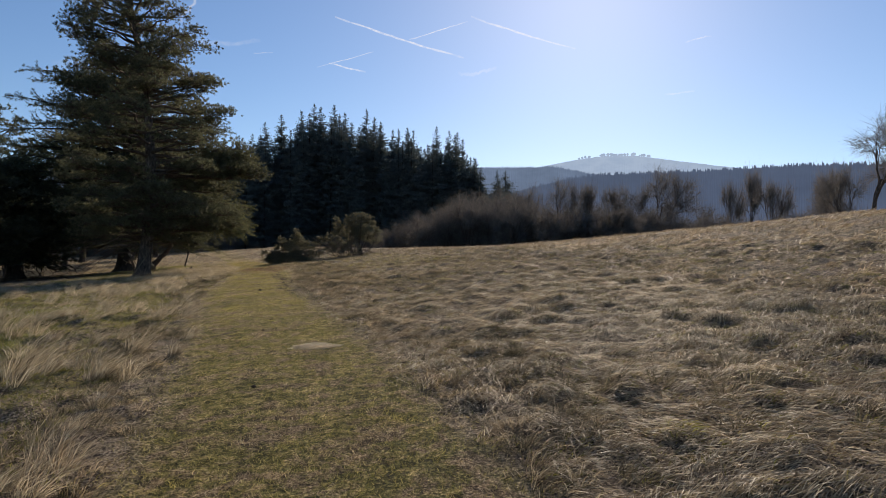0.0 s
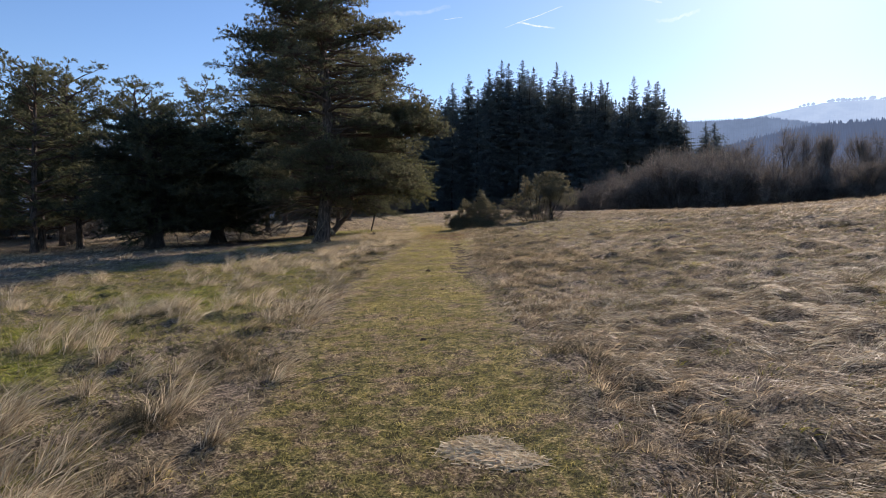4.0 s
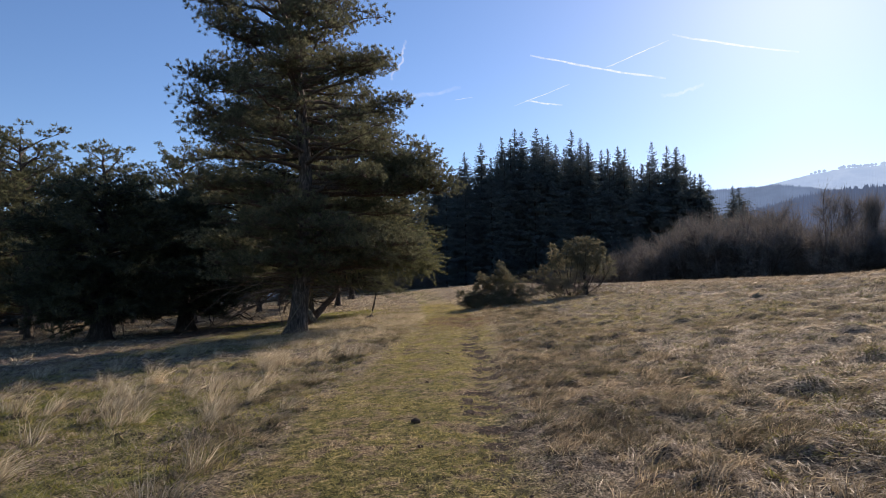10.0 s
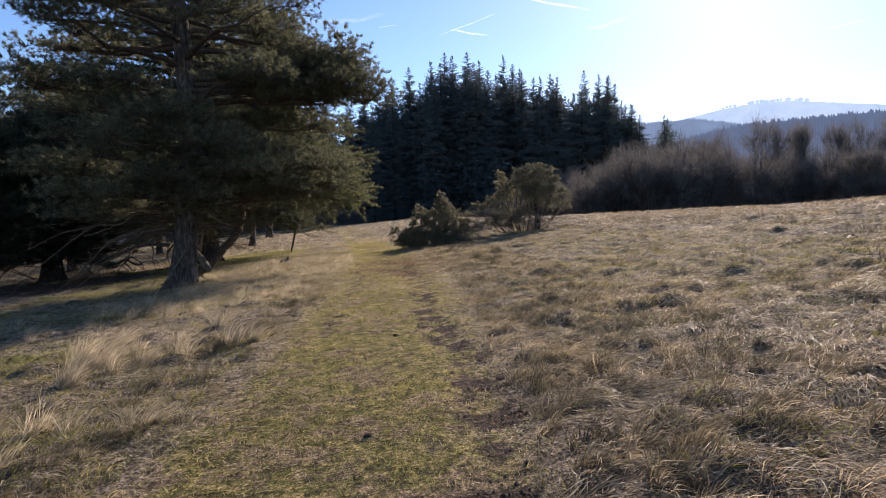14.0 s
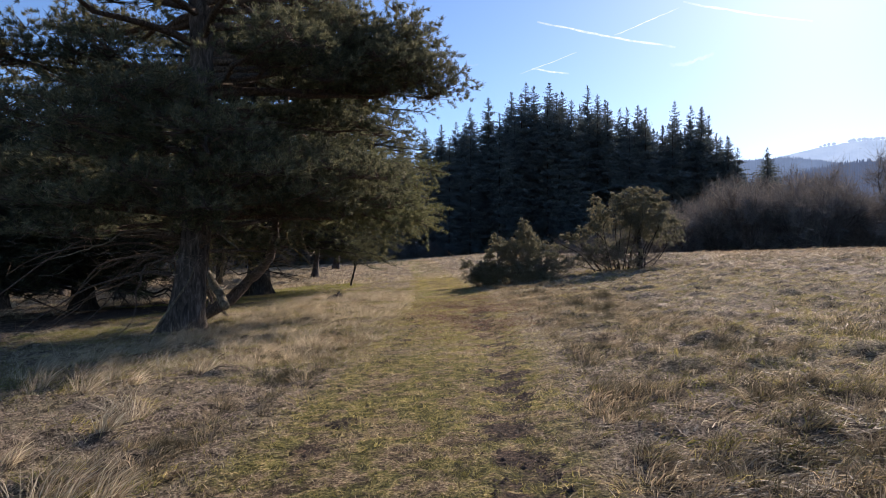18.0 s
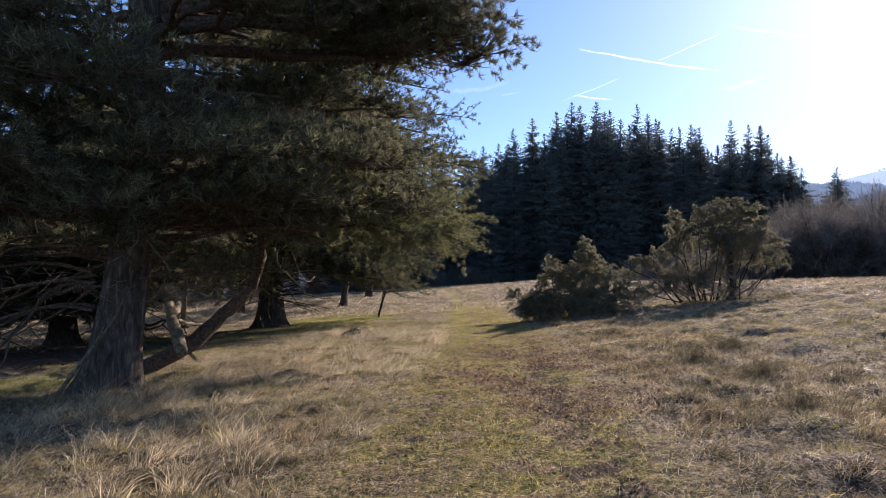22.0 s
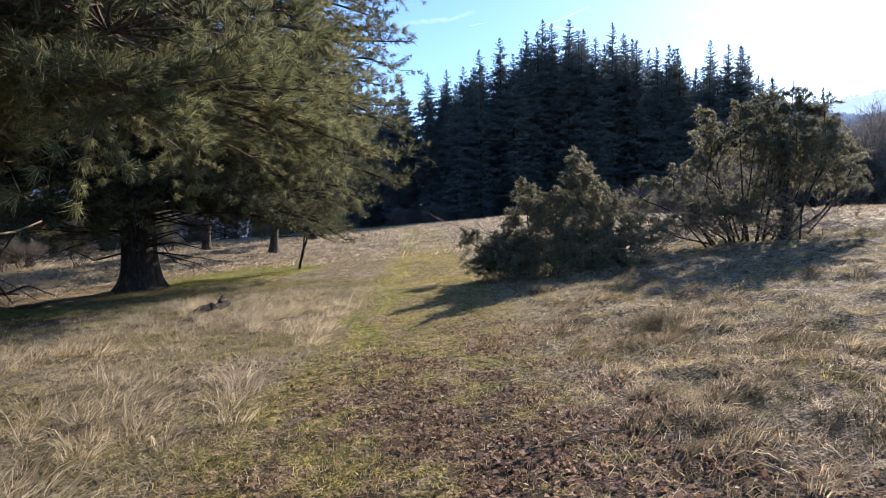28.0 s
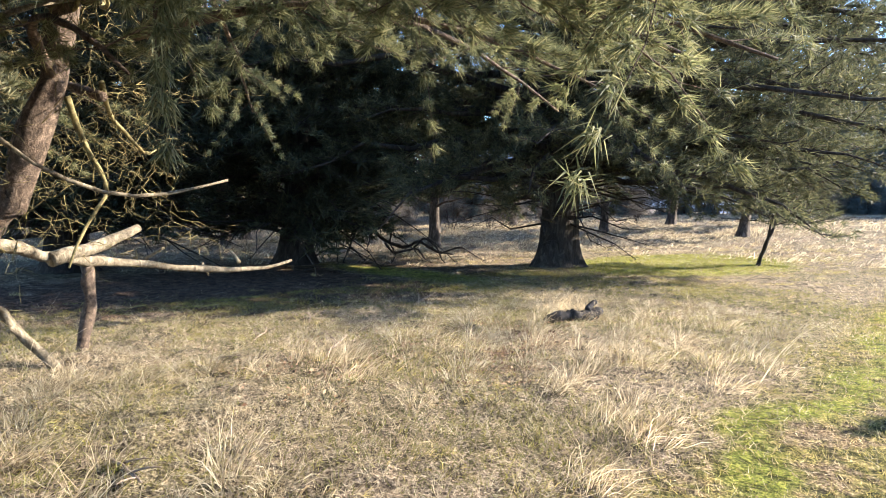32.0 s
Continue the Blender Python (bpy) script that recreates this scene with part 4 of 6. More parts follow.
# ---- bare broadleaved trees and scrub beyond the crest ----
def bare_tree(name, at, H, seed, label, category, spread=0.55, stems=1, twigs=2600):
    gen = np.random.default_rng(seed)
    root = thing(name, at, label, category, category + " at the meadow's edge")
    tubes, ends = [], []

    def branch(p, d, L, r, depth):
        n = 5
        q = [p]
        for i in range(n - 1):
            d = unit(d + gen.normal(size=3) * 0.13 + np.array([0, 0, 0.06]))
            q.append(q[-1] + d * L / (n - 1))
        q = np.array(q)
        tubes.append(tube(q if depth < 2 else q[::2], np.linspace(r, r * 0.55, n if depth < 2 else 3), 6 if depth == 0 else 3))
        if depth >= 3:
            ends.append((q[2], d, L))
            ends.append((q[-1], d, L))
            return
        for i in range(3 if depth else 5):
            f = gen.uniform(0.45, 1.0)
            pp = np.array([np.interp(f, np.linspace(0, 1, n), q[:, j]) for j in range(3)])
            dd = unit(d + spread * gen.normal(size=3))
            branch(pp, dd, L * gen.uniform(0.5, 0.75), r * 0.5, depth + 1)

    for s in range(stems):
        d0 = unit(np.array([gen.normal() * 0.35 * (stems > 1), gen.normal() * 0.35 * (stems > 1), 1.0]))
        branch(np.array([gen.normal() * 0.3 * (stems > 1), gen.normal() * 0.3 * (stems > 1), -0.2]), d0, H * 0.42, H * (0.018 if stems == 1 else 0.01), 0)
    mesh_part("stem_clump" if stems > 1 else "trunk", *join(tubes), M_BARK, root, "", True)
    k = max(1, twigs // len(ends))
    pos = np.repeat(np.array([e[0] for e in ends]), k, 0)
    hd = np.repeat(np.array([e[1] for e in ends]), k, 0) + gen.normal(size=(len(pos), 3)) * 0.6
    tagged(mesh_part("twig_mass", *needles(pos, hd, H * 0.13, 0.026, 1, 0.4, gen), M_TWIG, root), kind="stuff")
    return root


BT = [bare_tree("bare_tree", on_ground(36.5, 52), 13.0, 91, "leafless spreading tree behind the meadow's crest", "tree", 0.6, 1, 3400),
      bare_tree("bare_tree", on_ground(27, 92), 9.5, 92, "leafless slender tree behind the meadow's crest", "tree", 0.4, 1, 2600)]
BS = [bare_tree("bare_shrub", on_ground(10, 95), 6.0, 93, "leafless brown thicket at the foot of the spruce wood", "shrub", 0.5, 6, 3600),
      bare_tree("bare_shrub", on_ground(16, 98), 5.0, 94, "leafless brown thicket at the foot of the spruce wood", "shrub", 0.55, 7, 3600)]
SCRUB = [(-9, 1.5), (-3, 2.6), (1, 4.6), (4, 5.9), (8, 6.5), (11.5, 6.4), (14, 5.3), (19, 5.2), (24, 4.6), (32, 4.2), (45, 4.0)]     # skyline by azimuth, degrees


def plant_top(root, x, y, top, turn, wide=None):
    """A copy that stands on the ground and reaches the height top."""
    base = on_ground(x, y)
    k = (top - base.z) / max(v.co.z for v in root.children[0].data.vertices)
    w = wide or k * 0.8
    copy_thing(root, Matrix.Translation(base) @ pose(0, 0, 0, 0, 0, turn) @ Matrix.Diagonal((w, w, k, 1)))


for k in range(92):
    az = -9 + 50 * (k + rng.random()) / 92
    d = rng.uniform(80, 108)
    el = np.interp(az, [a for a, e in SCRUB], [e for a, e in SCRUB]) - rng.uniform(0, 1.5) ** 1.5
    x, y = -4.2 + d * math.sin(radians(az)), 15.4 + d * math.cos(radians(az))
    plant_top(BS[k % 2], x, y, 1.7 + d * math.tan(radians(el)), rng.uniform(0, 360))
for k, (x, y, top, which, wide) in enumerate([(37.7, 109, 16.0, 0, None), (51.5, 101, 14.6, 1, 0.8), (47.5, 101, 12.6, 1, 0.7), (29.0, 106, 12.4, 1, 0.8), (25.5, 108, 13.0, 1, 0.9), (31.5, 104, 12.6, 0, 0.8), (20.5, 112, 14.2, 0, None),
                                             (14.5, 112, 13.0, 0, None), (45, 84, 11.0, 1, 0.9), (54, 80, 12.5, 0, 0.9), (58, 92, 13.5, 1, 1.0)]):
    plant_top(BT[which], x, y, top, 61 * k, wide)
for k in range(44):
    x, y = rng.uniform(-78, -42), rng.uniform(20, 84)
    copy_thing(BS[k % 2], Matrix.Translation(on_ground(x, y)) @ pose(0, 0, 0, 0, 0, rng.uniform(0, 360)) @ Matrix.Scale(rng.uniform(0.3, 0.42) * (1 + 0.035 * (-42 - x)), 4))


for k in range(38):
    a = radians(-86 + 66 * (k + rng.random()) / 38)
    d = rng.uniform(56, 82)
    x, y = -10 + d * math.sin(a), 35 + d * math.cos(a)
    copy_thing(BS[k % 2], Matrix.Translation(on_ground(x, y)) @ pose(0, 0, 0, 0, 0, rng.uniform(0, 360)) @ Matrix.Scale(rng.uniform(0.6, 1.0), 4))


# ---- distance ----
def ridge(name, label, material, dist, prof, comb, teeth, thick, seed):
    """A far slope with its comb of trees: prof gives the skyline's elevation by azimuth, in degrees."""
    gen = np.random.default_rng(seed)
    az = np.linspace(prof[0][0], prof[-1][0], teeth)
    el = np.interp(az, [p[0] for p in prof], [p[1] for p in prof])
    h = dist * np.tan(np.radians(el)) + gen.uniform(-0.3, 1, teeth) * comb
    rows = []
    for f, back in ((0.0, -thick), (0.55, -thick * 0.4), (0.93, -2.0), (1.0, 0.0)):
        r = dist + back
        z = -14 + (h + 14) * f if f == 1.0 else -14 + (h - comb * 1.2 + 14) * f
        rows.append(np.stack([r * np.sin(np.radians(az)), r * np.cos(np.radians(az)), z], -1))
    n = teeth
    i = np.arange(3)[:, None] * n + np.arange(n - 1)[None, :]
    Q = np.stack([i, i + 1, i + n + 1, i + n], -1).reshape(-1, 4)
    ob = mesh_part(name, np.concatenate(rows), Q, material)
    return tagged(ob, label, "hill", kind="structure")


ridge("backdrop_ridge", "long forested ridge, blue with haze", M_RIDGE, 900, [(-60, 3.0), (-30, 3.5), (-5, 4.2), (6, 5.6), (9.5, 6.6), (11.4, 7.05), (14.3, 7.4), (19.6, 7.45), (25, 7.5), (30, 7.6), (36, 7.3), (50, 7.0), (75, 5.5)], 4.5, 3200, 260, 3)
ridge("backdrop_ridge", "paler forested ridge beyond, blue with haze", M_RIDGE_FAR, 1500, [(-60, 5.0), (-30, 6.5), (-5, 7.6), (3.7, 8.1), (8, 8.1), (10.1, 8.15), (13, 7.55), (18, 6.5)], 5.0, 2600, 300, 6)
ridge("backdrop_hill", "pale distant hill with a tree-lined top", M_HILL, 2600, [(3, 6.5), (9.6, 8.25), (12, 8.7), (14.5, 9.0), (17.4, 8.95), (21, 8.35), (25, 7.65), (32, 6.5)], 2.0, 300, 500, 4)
HILLTREES = []
gen_h = np.random.default_rng(5)
for a in np.concatenate([gen_h.uniform(12.4, 13.6, 5), gen_h.uniform(14.4, 18.6, 34)]):
    el = np.interp(a, [9.6, 12, 14.5, 17.4, 21], [8.25, 8.7, 9.0, 8.95, 8.35])
    r = 2590
    c = np.array([r * math.sin(radians(a)), r * math.cos(radians(a)), r * math.tan(radians(el)) - 3])
    w, hgt = gen_h.uniform(4, 8), gen_h.uniform(11, 17)
    crown = tube([c + [0, 0, hgt * f] for f in (0.3, 0.5, 0.8, 1.0)], [w * 0.4, w, w * 0.8, w * 0.1], 6)
    HILLTREES += [tube([c, c + [0, 0, hgt * 0.5]], [0.8, 0.6], 4), crown]
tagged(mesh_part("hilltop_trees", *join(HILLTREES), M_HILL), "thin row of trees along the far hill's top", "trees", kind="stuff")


def contrail(az0, el0, az1, el1, wide, dens, sway=0.0, seed=0):
    gen = np.random.default_rng(seed)
    n = 24
    f = np.linspace(0, 1, n)
    r = 3600.0

    def at(a, e):
        a, e = np.radians(a), np.radians(e)
        return r * np.stack([np.sin(a) * np.cos(e), np.cos(a) * np.cos(e), np.sin(e)], -1)

    c = at(az0 + (az1 - az0) * f, el0 + (el1 - el0) * f)
    across = unit(np.cross(np.gradient(c, axis=0), c))
    c = c + across * (np.cumsum(gen.normal(size=n)) * sway)[:, None]
    w = wide * r * math.pi / 180 * (0.7 + 0.5 * gen.random(n))
    rows = np.stack([c + across * (w * k)[:, None] for k in (-1, -0.4, 0.4, 1)], 1).reshape(-1, 3)
    i = np.arange(n - 1)[:, None] * 4 + np.arange(3)[None, :]
    Q = np.stack([i, i + 4, i + 5, i + 1], -1).reshape(-1, 4)
    ob = mesh_part("contrail", rows, Q, M_TRAIL)
    d = dens * np.sin(np.pi * np.clip(f * 1.0, 0.02, 0.98)) ** 0.4
    at_d = ob.data.attributes.new("veil", "FLOAT", "POINT")
    at_d.data.foreach_set("value", np.stack([d * 0, d, d, d * 0], 1).astype(np.float32).ravel())
    return tagged(ob, "white contrail across the pale blue sky", "contrail", "contrails", "structure")


for k, (a0, e0, a1, e1, wd, dn, sw) in enumerate([
        (-10.4, 20.9, 1.7, 18.0, 0.17, 0.95, 1.5), (-3.5, 19.35, 2.0, 20.95, 0.10, 0.8, 0.8), (2.3, 21.35, 12.0, 18.3, 0.17, 0.9, 1.2), (-12.0, 16.6, -6.8, 18.2, 0.08, 0.7, 0.5),
        (-10.9, 17.0, -7.5, 16.4, 0.14, 0.8, 0.8), (-18.6, 28.0, -16.0, 31.8, 0.28, 0.55, 9), (-23.6, 19.0, -21.9, 22.3, 0.22, 0.55, 6), (-17.6, 17.3, -15.9, 17.5, 0.07, 0.5, 0.3),
        (1.2, 16.6, 4.8, 16.8, 0.3, 0.35, 3), (19.8, 14.1, 22.3, 14.3, 0.14, 0.4, 1), (21.5, 18.2, 23.6, 18.5, 0.12, 0.5, 1), (-24, 17.6, -17, 18.3, 0.35, 0.2, 3), (-33, 14.5, -24, 15.2, 0.6, 0.14, 4)]):
    contrail(a0, e0, a1, e1, wd * 0.62, dn * 0.7, sw, 200 + k)


# ---- leaning pine stem and the broken dead limb by the great pine ----
def smooth_line(pts, n):
    pts = np.asarray(pts, float)
    t = np.linspace(0, 1, len(pts))
    s = np.linspace(0, 1, n)
    a = np.stack([np.interp(s, t, pts[:, k]) for k in range(3)], -1)
    for _ in range(2):
        a[1:-1] = (a[:-2] + 2 * a[1:-1] + a[2:]) / 4
    return a


def wood_line(name, pts, r0, r1, material, parent=None, n=14, sides=9, label="", seed=1, knobs=0.05):
    gen = np.random.default_rng(seed)
    P = smooth_line(pts, n)
    P[1:-1] += gen.normal(size=(n - 2, 3)) * r0 * 0.12
    V, Q = tube(P, np.linspace(r0, r1, n) * (1 + 0.08 * gen.normal(size=n)), sides, knobs, gen)
    k = len(V)
    V = np.concatenate([V, P[:1], P[-1:]])
    caps = [(k, (j + 1) % sides, j, j) for j in range(sides)] + [(k + 1, k - sides + j, k - sides + (j + 1) % sides, k - sides + (j + 1) % sides) for j in range(sides)]
    me = bpy.data.meshes.new(name)
    me.from_pydata(V.tolist(), [], Q.tolist() + [c[:3] for c in caps])
    me.polygons.foreach_set("use_smooth", [True] * len(me.polygons))
    me.materials.append(material)
    ob = new(name, me)
    if parent:
        ob.parent = parent
    if label:
        tagged(ob, label)
    return ob


def leaning_pine():
    o = on_ground(-16.75, 33.45)
    root = thing("leaning_pine", o, "leaning pine stem with low boughs of long green needles", "pine tree")
    gen = np.random.default_rng(404)

    def loc(p):
        return np.array(p, float) - np.array(o)

    stem = [loc(p) for p in [(-16.95, 33.1, -0.3), (-16.65, 33.75, 0.1), (-16.35, 34.45, 0.42), (-16.15, 34.85, 0.85), (-15.9, 35.2, 1.25), (-15.75, 35.5, 1.65), (-15.75, 35.65, 2.2), (-15.85, 35.8, 3.2), (-15.9, 36.2, 5.0), (-15.8, 36.5, 7.6)]]
    wood_line("trunk", stem, 0.175, 0.05, M_BARK_LIMB, root, 26, 16, seed=2, knobs=0.05)
    boughs = [
        [(-15.8, 35.9, 3.0), (-14.9, 35.25, 2.6), (-14.65, 35.28, 2.18), (-14.83, 35.58, 1.82), (-14.94, 36.0, 1.62), (-15.05, 36.33, 1.58), (-15.25, 36.8, 1.75)],
        [(-15.4, 36.2, 2.7), (-14.9, 37.2, 3.0), (-14.6, 38.4, 2.9), (-14.5, 39.6, 2.55)],
        [(-15.4, 36.1, 3.0), (-15.6, 37.6, 3.3), (-16.2, 39.2, 3.2), (-16.6, 40.6, 2.7)],
        [(-15.85, 35.9, 3.4), (-15.0, 36.3, 3.5), (-14.4, 36.6, 3.3), (-14.0, 37.2, 2.9)],
        [(-15.5, 36.5, 4.0), (-14.6, 37.6, 4.6), (-13.6, 38.8, 4.6), (-12.9, 40.0, 4.3)],
        [(-15.5, 36.3, 3.3), (-15.1, 35.3, 3.9), (-14.6, 34.2, 4.1), (-14.3, 33.2, 4.0)],
    ]
    boughs += [
        [(-15.7, 36.8, 5.2), (-16.4, 38.2, 5.4), (-17.0, 39.8, 5.1)],
        [(-15.7, 36.8, 5.6), (-14.4, 36.4, 6.2), (-13.2, 36.2, 6.2)],
        [(-15.8, 36.8, 6.2), (-15.4, 38.2, 6.8), (-14.9, 39.6, 6.9)],
        [(-15.7, 36.0, 2.3), (-16.6, 35.6, 2.5), (-17.5, 35.2, 2.2), (-18.2, 35.0, 1.9)],
        [(-15.6, 36.4, 3.4), (-16.9, 36.8, 3.5), (-18.0, 37.2, 3.1), (-18.9, 37.5, 2.6)],
        [(-15.8, 36.8, 6.6), (-16.9, 36.4, 7.2), (-17.9, 36.2, 7.2)],
        [(-15.8, 35.7, 2.4), (-15.2, 35.6, 2.7), (-14.7, 35.9, 2.6), (-14.4, 36.2, 2.3)],
        [(-15.85, 35.8, 3.1), (-15.3, 35.0, 3.2), (-14.9, 34.4, 3.0), (-14.7, 33.8, 2.6)],
        [(-15.9, 36.0, 4.3), (-15.0, 35.6, 4.6), (-14.2, 35.6, 4.4)],
    ]
    boughs += [
        [(-15.8, 35.8, 3.2), (-14.6, 36.0, 3.5), (-13.2, 36.2, 3.5), (-11.4, 36.3, 3.1)],
        [(-15.8, 35.8, 3.4), (-14.6, 35.6, 3.7), (-13.3, 35.4, 3.6), (-11.7, 35.1, 3.2)],
        [(-15.8, 35.9, 3.3), (-14.8, 36.5, 3.6), (-13.4, 37.0, 3.4), (-11.9, 37.5, 2.9)],
        [(-15.85, 36.0, 4.0), (-14.6, 36.3, 4.4), (-13.2, 36.7, 4.3), (-11.3, 37.0, 3.9)],
        [(-15.85, 36.1, 4.4), (-14.4, 37.0, 4.6), (-13.2, 37.8, 4.2), (-12.5, 38.3, 3.6)],
    ]
    boughs += [
        [(-15.85, 36.0, 3.2), (-14.6, 36.9, 3.3), (-13.4, 37.7, 2.9), (-12.4, 38.2, 2.3)],
        [(-15.85, 36.0, 3.6), (-14.6, 37.2, 3.8), (-13.4, 38.2, 3.5), (-12.4, 38.8, 3.0)],
        [(-15.85, 35.9, 3.0), (-14.8, 36.6, 3.1), (-13.6, 37.2, 2.9), (-12.6, 37.6, 2.5)],
        [(-15.85, 36.1, 3.4), (-14.9, 37.6, 3.5), (-14.0, 38.8, 3.1), (-13.1, 39.6, 2.6)],
    ]
    boughs += [
        [(-15.8, 35.8, 3.0), (-14.4, 36.0, 3.0), (-13.4, 36.2, 2.8), (-12.7, 36.4, 2.5)],
        [(-15.8, 35.9, 3.1), (-14.4, 36.6, 3.2), (-13.0, 37.3, 2.9), (-11.9, 37.9, 2.4)],
        [(-15.8, 35.8, 3.0), (-14.4, 35.6, 3.1), (-13.0, 35.6, 2.9), (-11.9, 35.4, 2.6), (-11.2, 35.2, 2.45)],
        [(-15.8, 35.7, 2.9), (-14.4, 35.1, 3.1), (-13.2, 34.8, 2.8), (-12.3, 34.8, 2.5), (-11.6, 34.8, 2.4)],
        [(-15.8, 35.7, 3.2), (-14.2, 34.8, 3.4), (-13.2, 34.3, 3.0), (-12.6, 34.1, 2.7)],
    ]
    tp, td, twigs = [], [], []
    for k, b in enumerate(boughs):
        pts = smooth_line([loc(p) for p in b], 14)
        wood_line("branch", pts, 0.04 if k else 0.02, 0.01, M_BARK_LIMB if k else M_DEADWOOD, root, 14, 7, seed=20 + k)
        if not k:
            continue
        for q in range(9 if k in (9, 12, 13) else (52 if k > 23 else (42 if k > 14 else 24))):
            f = gen.uniform(0.22, 1.0)
            p = pts[int(f * 13)]
            along = unit(pts[-1] - pts[0])
            d = unit(along * 0.7 + gen.normal(size=3) * np.array([0.7, 0.7, 0.35]))
            tl = gen.uniform(0.35, 0.95)
            g = np.linspace(0.3, 1, 5)[:, None]
            tw = p + d * g * tl + np.array([0, 0, -0.1]) * g ** 2 * tl
            twigs.append((p, tw[-1]))
            tp.append(tw)
            td.append(np.repeat((d + [0, 0, 0.2])[None], 5, 0))
    tangle = []
    for k in range(560):
        c = np.array([gen.uniform(-17.8, -14.9), gen.uniform(33.2, 36.3), gen.uniform(1.2, 3.8)]) - np.array(o)
        d = unit(gen.normal(size=3) * [1, 1, 0.5])
        curl = gen.normal(size=3) * 0.25
        for j in range(6):
            e = c + d * gen.uniform(0.08, 0.19)
            tangle.append((c, e))
            if gen.random() < 0.6:
                tangle.append((e, e + unit(d + gen.normal(size=3) * 0.8) * gen.uniform(0.06, 0.18)))
            c, d = e, unit(d + curl + gen.normal(size=3) * 0.22)
    for k in range(9):
        c = np.array([gen.uniform(-17.4, -15.2), gen.uniform(33.6, 36.0), gen.uniform(2.2, 3.6)]) - np.array(o)
        d = unit(gen.normal(size=3) * [1, 1, 0.3] - [0, 0, 0.7])
        line = [c]
        for j in range(6):
            d = unit(d + gen.normal(size=3) * 0.3)
            line.append(line[-1] + d * 0.25)
        wood_line("dead_branch", line, 0.022, 0.007, M_MOSSY, root, 16, 6, "crooked mossy dead branch", seed=70 + k)
    tp, td = np.concatenate(tp), np.concatenate(td)
    tagged(mesh_part("twig_mass", *twig_mesh(twigs, gen, 0.0055), M_BARK_LIMB, root), kind="stuff")
    tagged(mesh_part("twig_tangle", *twig_mesh(tangle, gen, 0.0036), M_MOSSY, root, "thin mossy dead twigs"), kind="stuff")
    mesh_part("crown", *needles(tp, td, 0.095, 0.0058, 62, 0.62, gen), M_PINE_LIT, root)
    return root


leaning_pine()


def dead_limb():
    o = on_ground(-18.0, 35.7)
    root = thing("dead_limb", o, "bleached barkless dead limb propped on its broken side shoots", "dead branch")

    def loc(ps):
        return [np.array(p, float) - np.array(o) for p in ps]

    limb = wood_line("main_limb", loc([(-15.9, 33.75, 0.35), (-16.39, 34.08, 0.76), (-16.84, 34.3, 1.0), (-17.18, 34.62, 1.22), (-17.47, 34.97, 1.06), (-17.91, 35.5, 0.84), (-18.37, 35.88, 0.77), (-18.8, 36.75, 0.62), (-19.17, 37.61, 0.49), (-19.34, 38.12, 0.62)]), 0.11, 0.02, M_DEADWOOD, root, 26, 12, seed=41)
    wood_line("stub", loc([(-17.8, 35.4, 0.86), (-18.29, 35.87, 0.97), (-18.56, 36.18, 1.13)]), 0.085, 0.05, M_DEADWOOD, limb, 7, 9, seed=42)
    wood_line("side_shoot", loc([(-18.19, 35.68, 0.79), (-18.02, 35.74, 0.48), (-18.0, 35.7, 0.2), (-17.83, 35.64, -0.25)]), 0.075, 0.06, M_BARK_LIMB, root, 9, 9, seed=43)
    wood_line("side_shoot", loc([(-17.3, 34.8, 0.8), (-17.3, 34.97, 0.56), (-17.31, 35.26, 0.17), (-17.2, 35.58, -0.18)]), 0.05, 0.045, M_DEADWOOD, root, 10, 7, seed=44)
    wood_line("mossy_shoot", loc([(-16.36, 34.14, 2.6), (-16.38, 34.2, 2.2), (-16.38, 34.29, 1.93), (-16.48, 34.35, 1.39), (-16.72, 34.56, 0.9)]), 0.03, 0.045, M_DEADWOOD, root, 14, 7, seed=45)
    for k, (a, b) in enumerate([((-19.0, 36.9, 0.64), (-19.2, 37.0, 0.45)), ((-18.6, 36.2, 0.72), (-18.5, 36.45, 0.9)), ((-19.3, 37.4, 0.6), (-19.5, 37.3, 0.75)), ((-16.9, 34.8, 1.1), (-17.0, 34.5, 0.75))]):
        wood_line("snag", loc([a, ((a[0] + b[0]) / 2, (a[1] + b[1]) / 2, (a[2] + b[2]) / 2 + 0.02), b]), 0.03, 0.012, M_DEADWOOD, limb, 5, 6, seed=50 + k)
    return root


dead_limb()


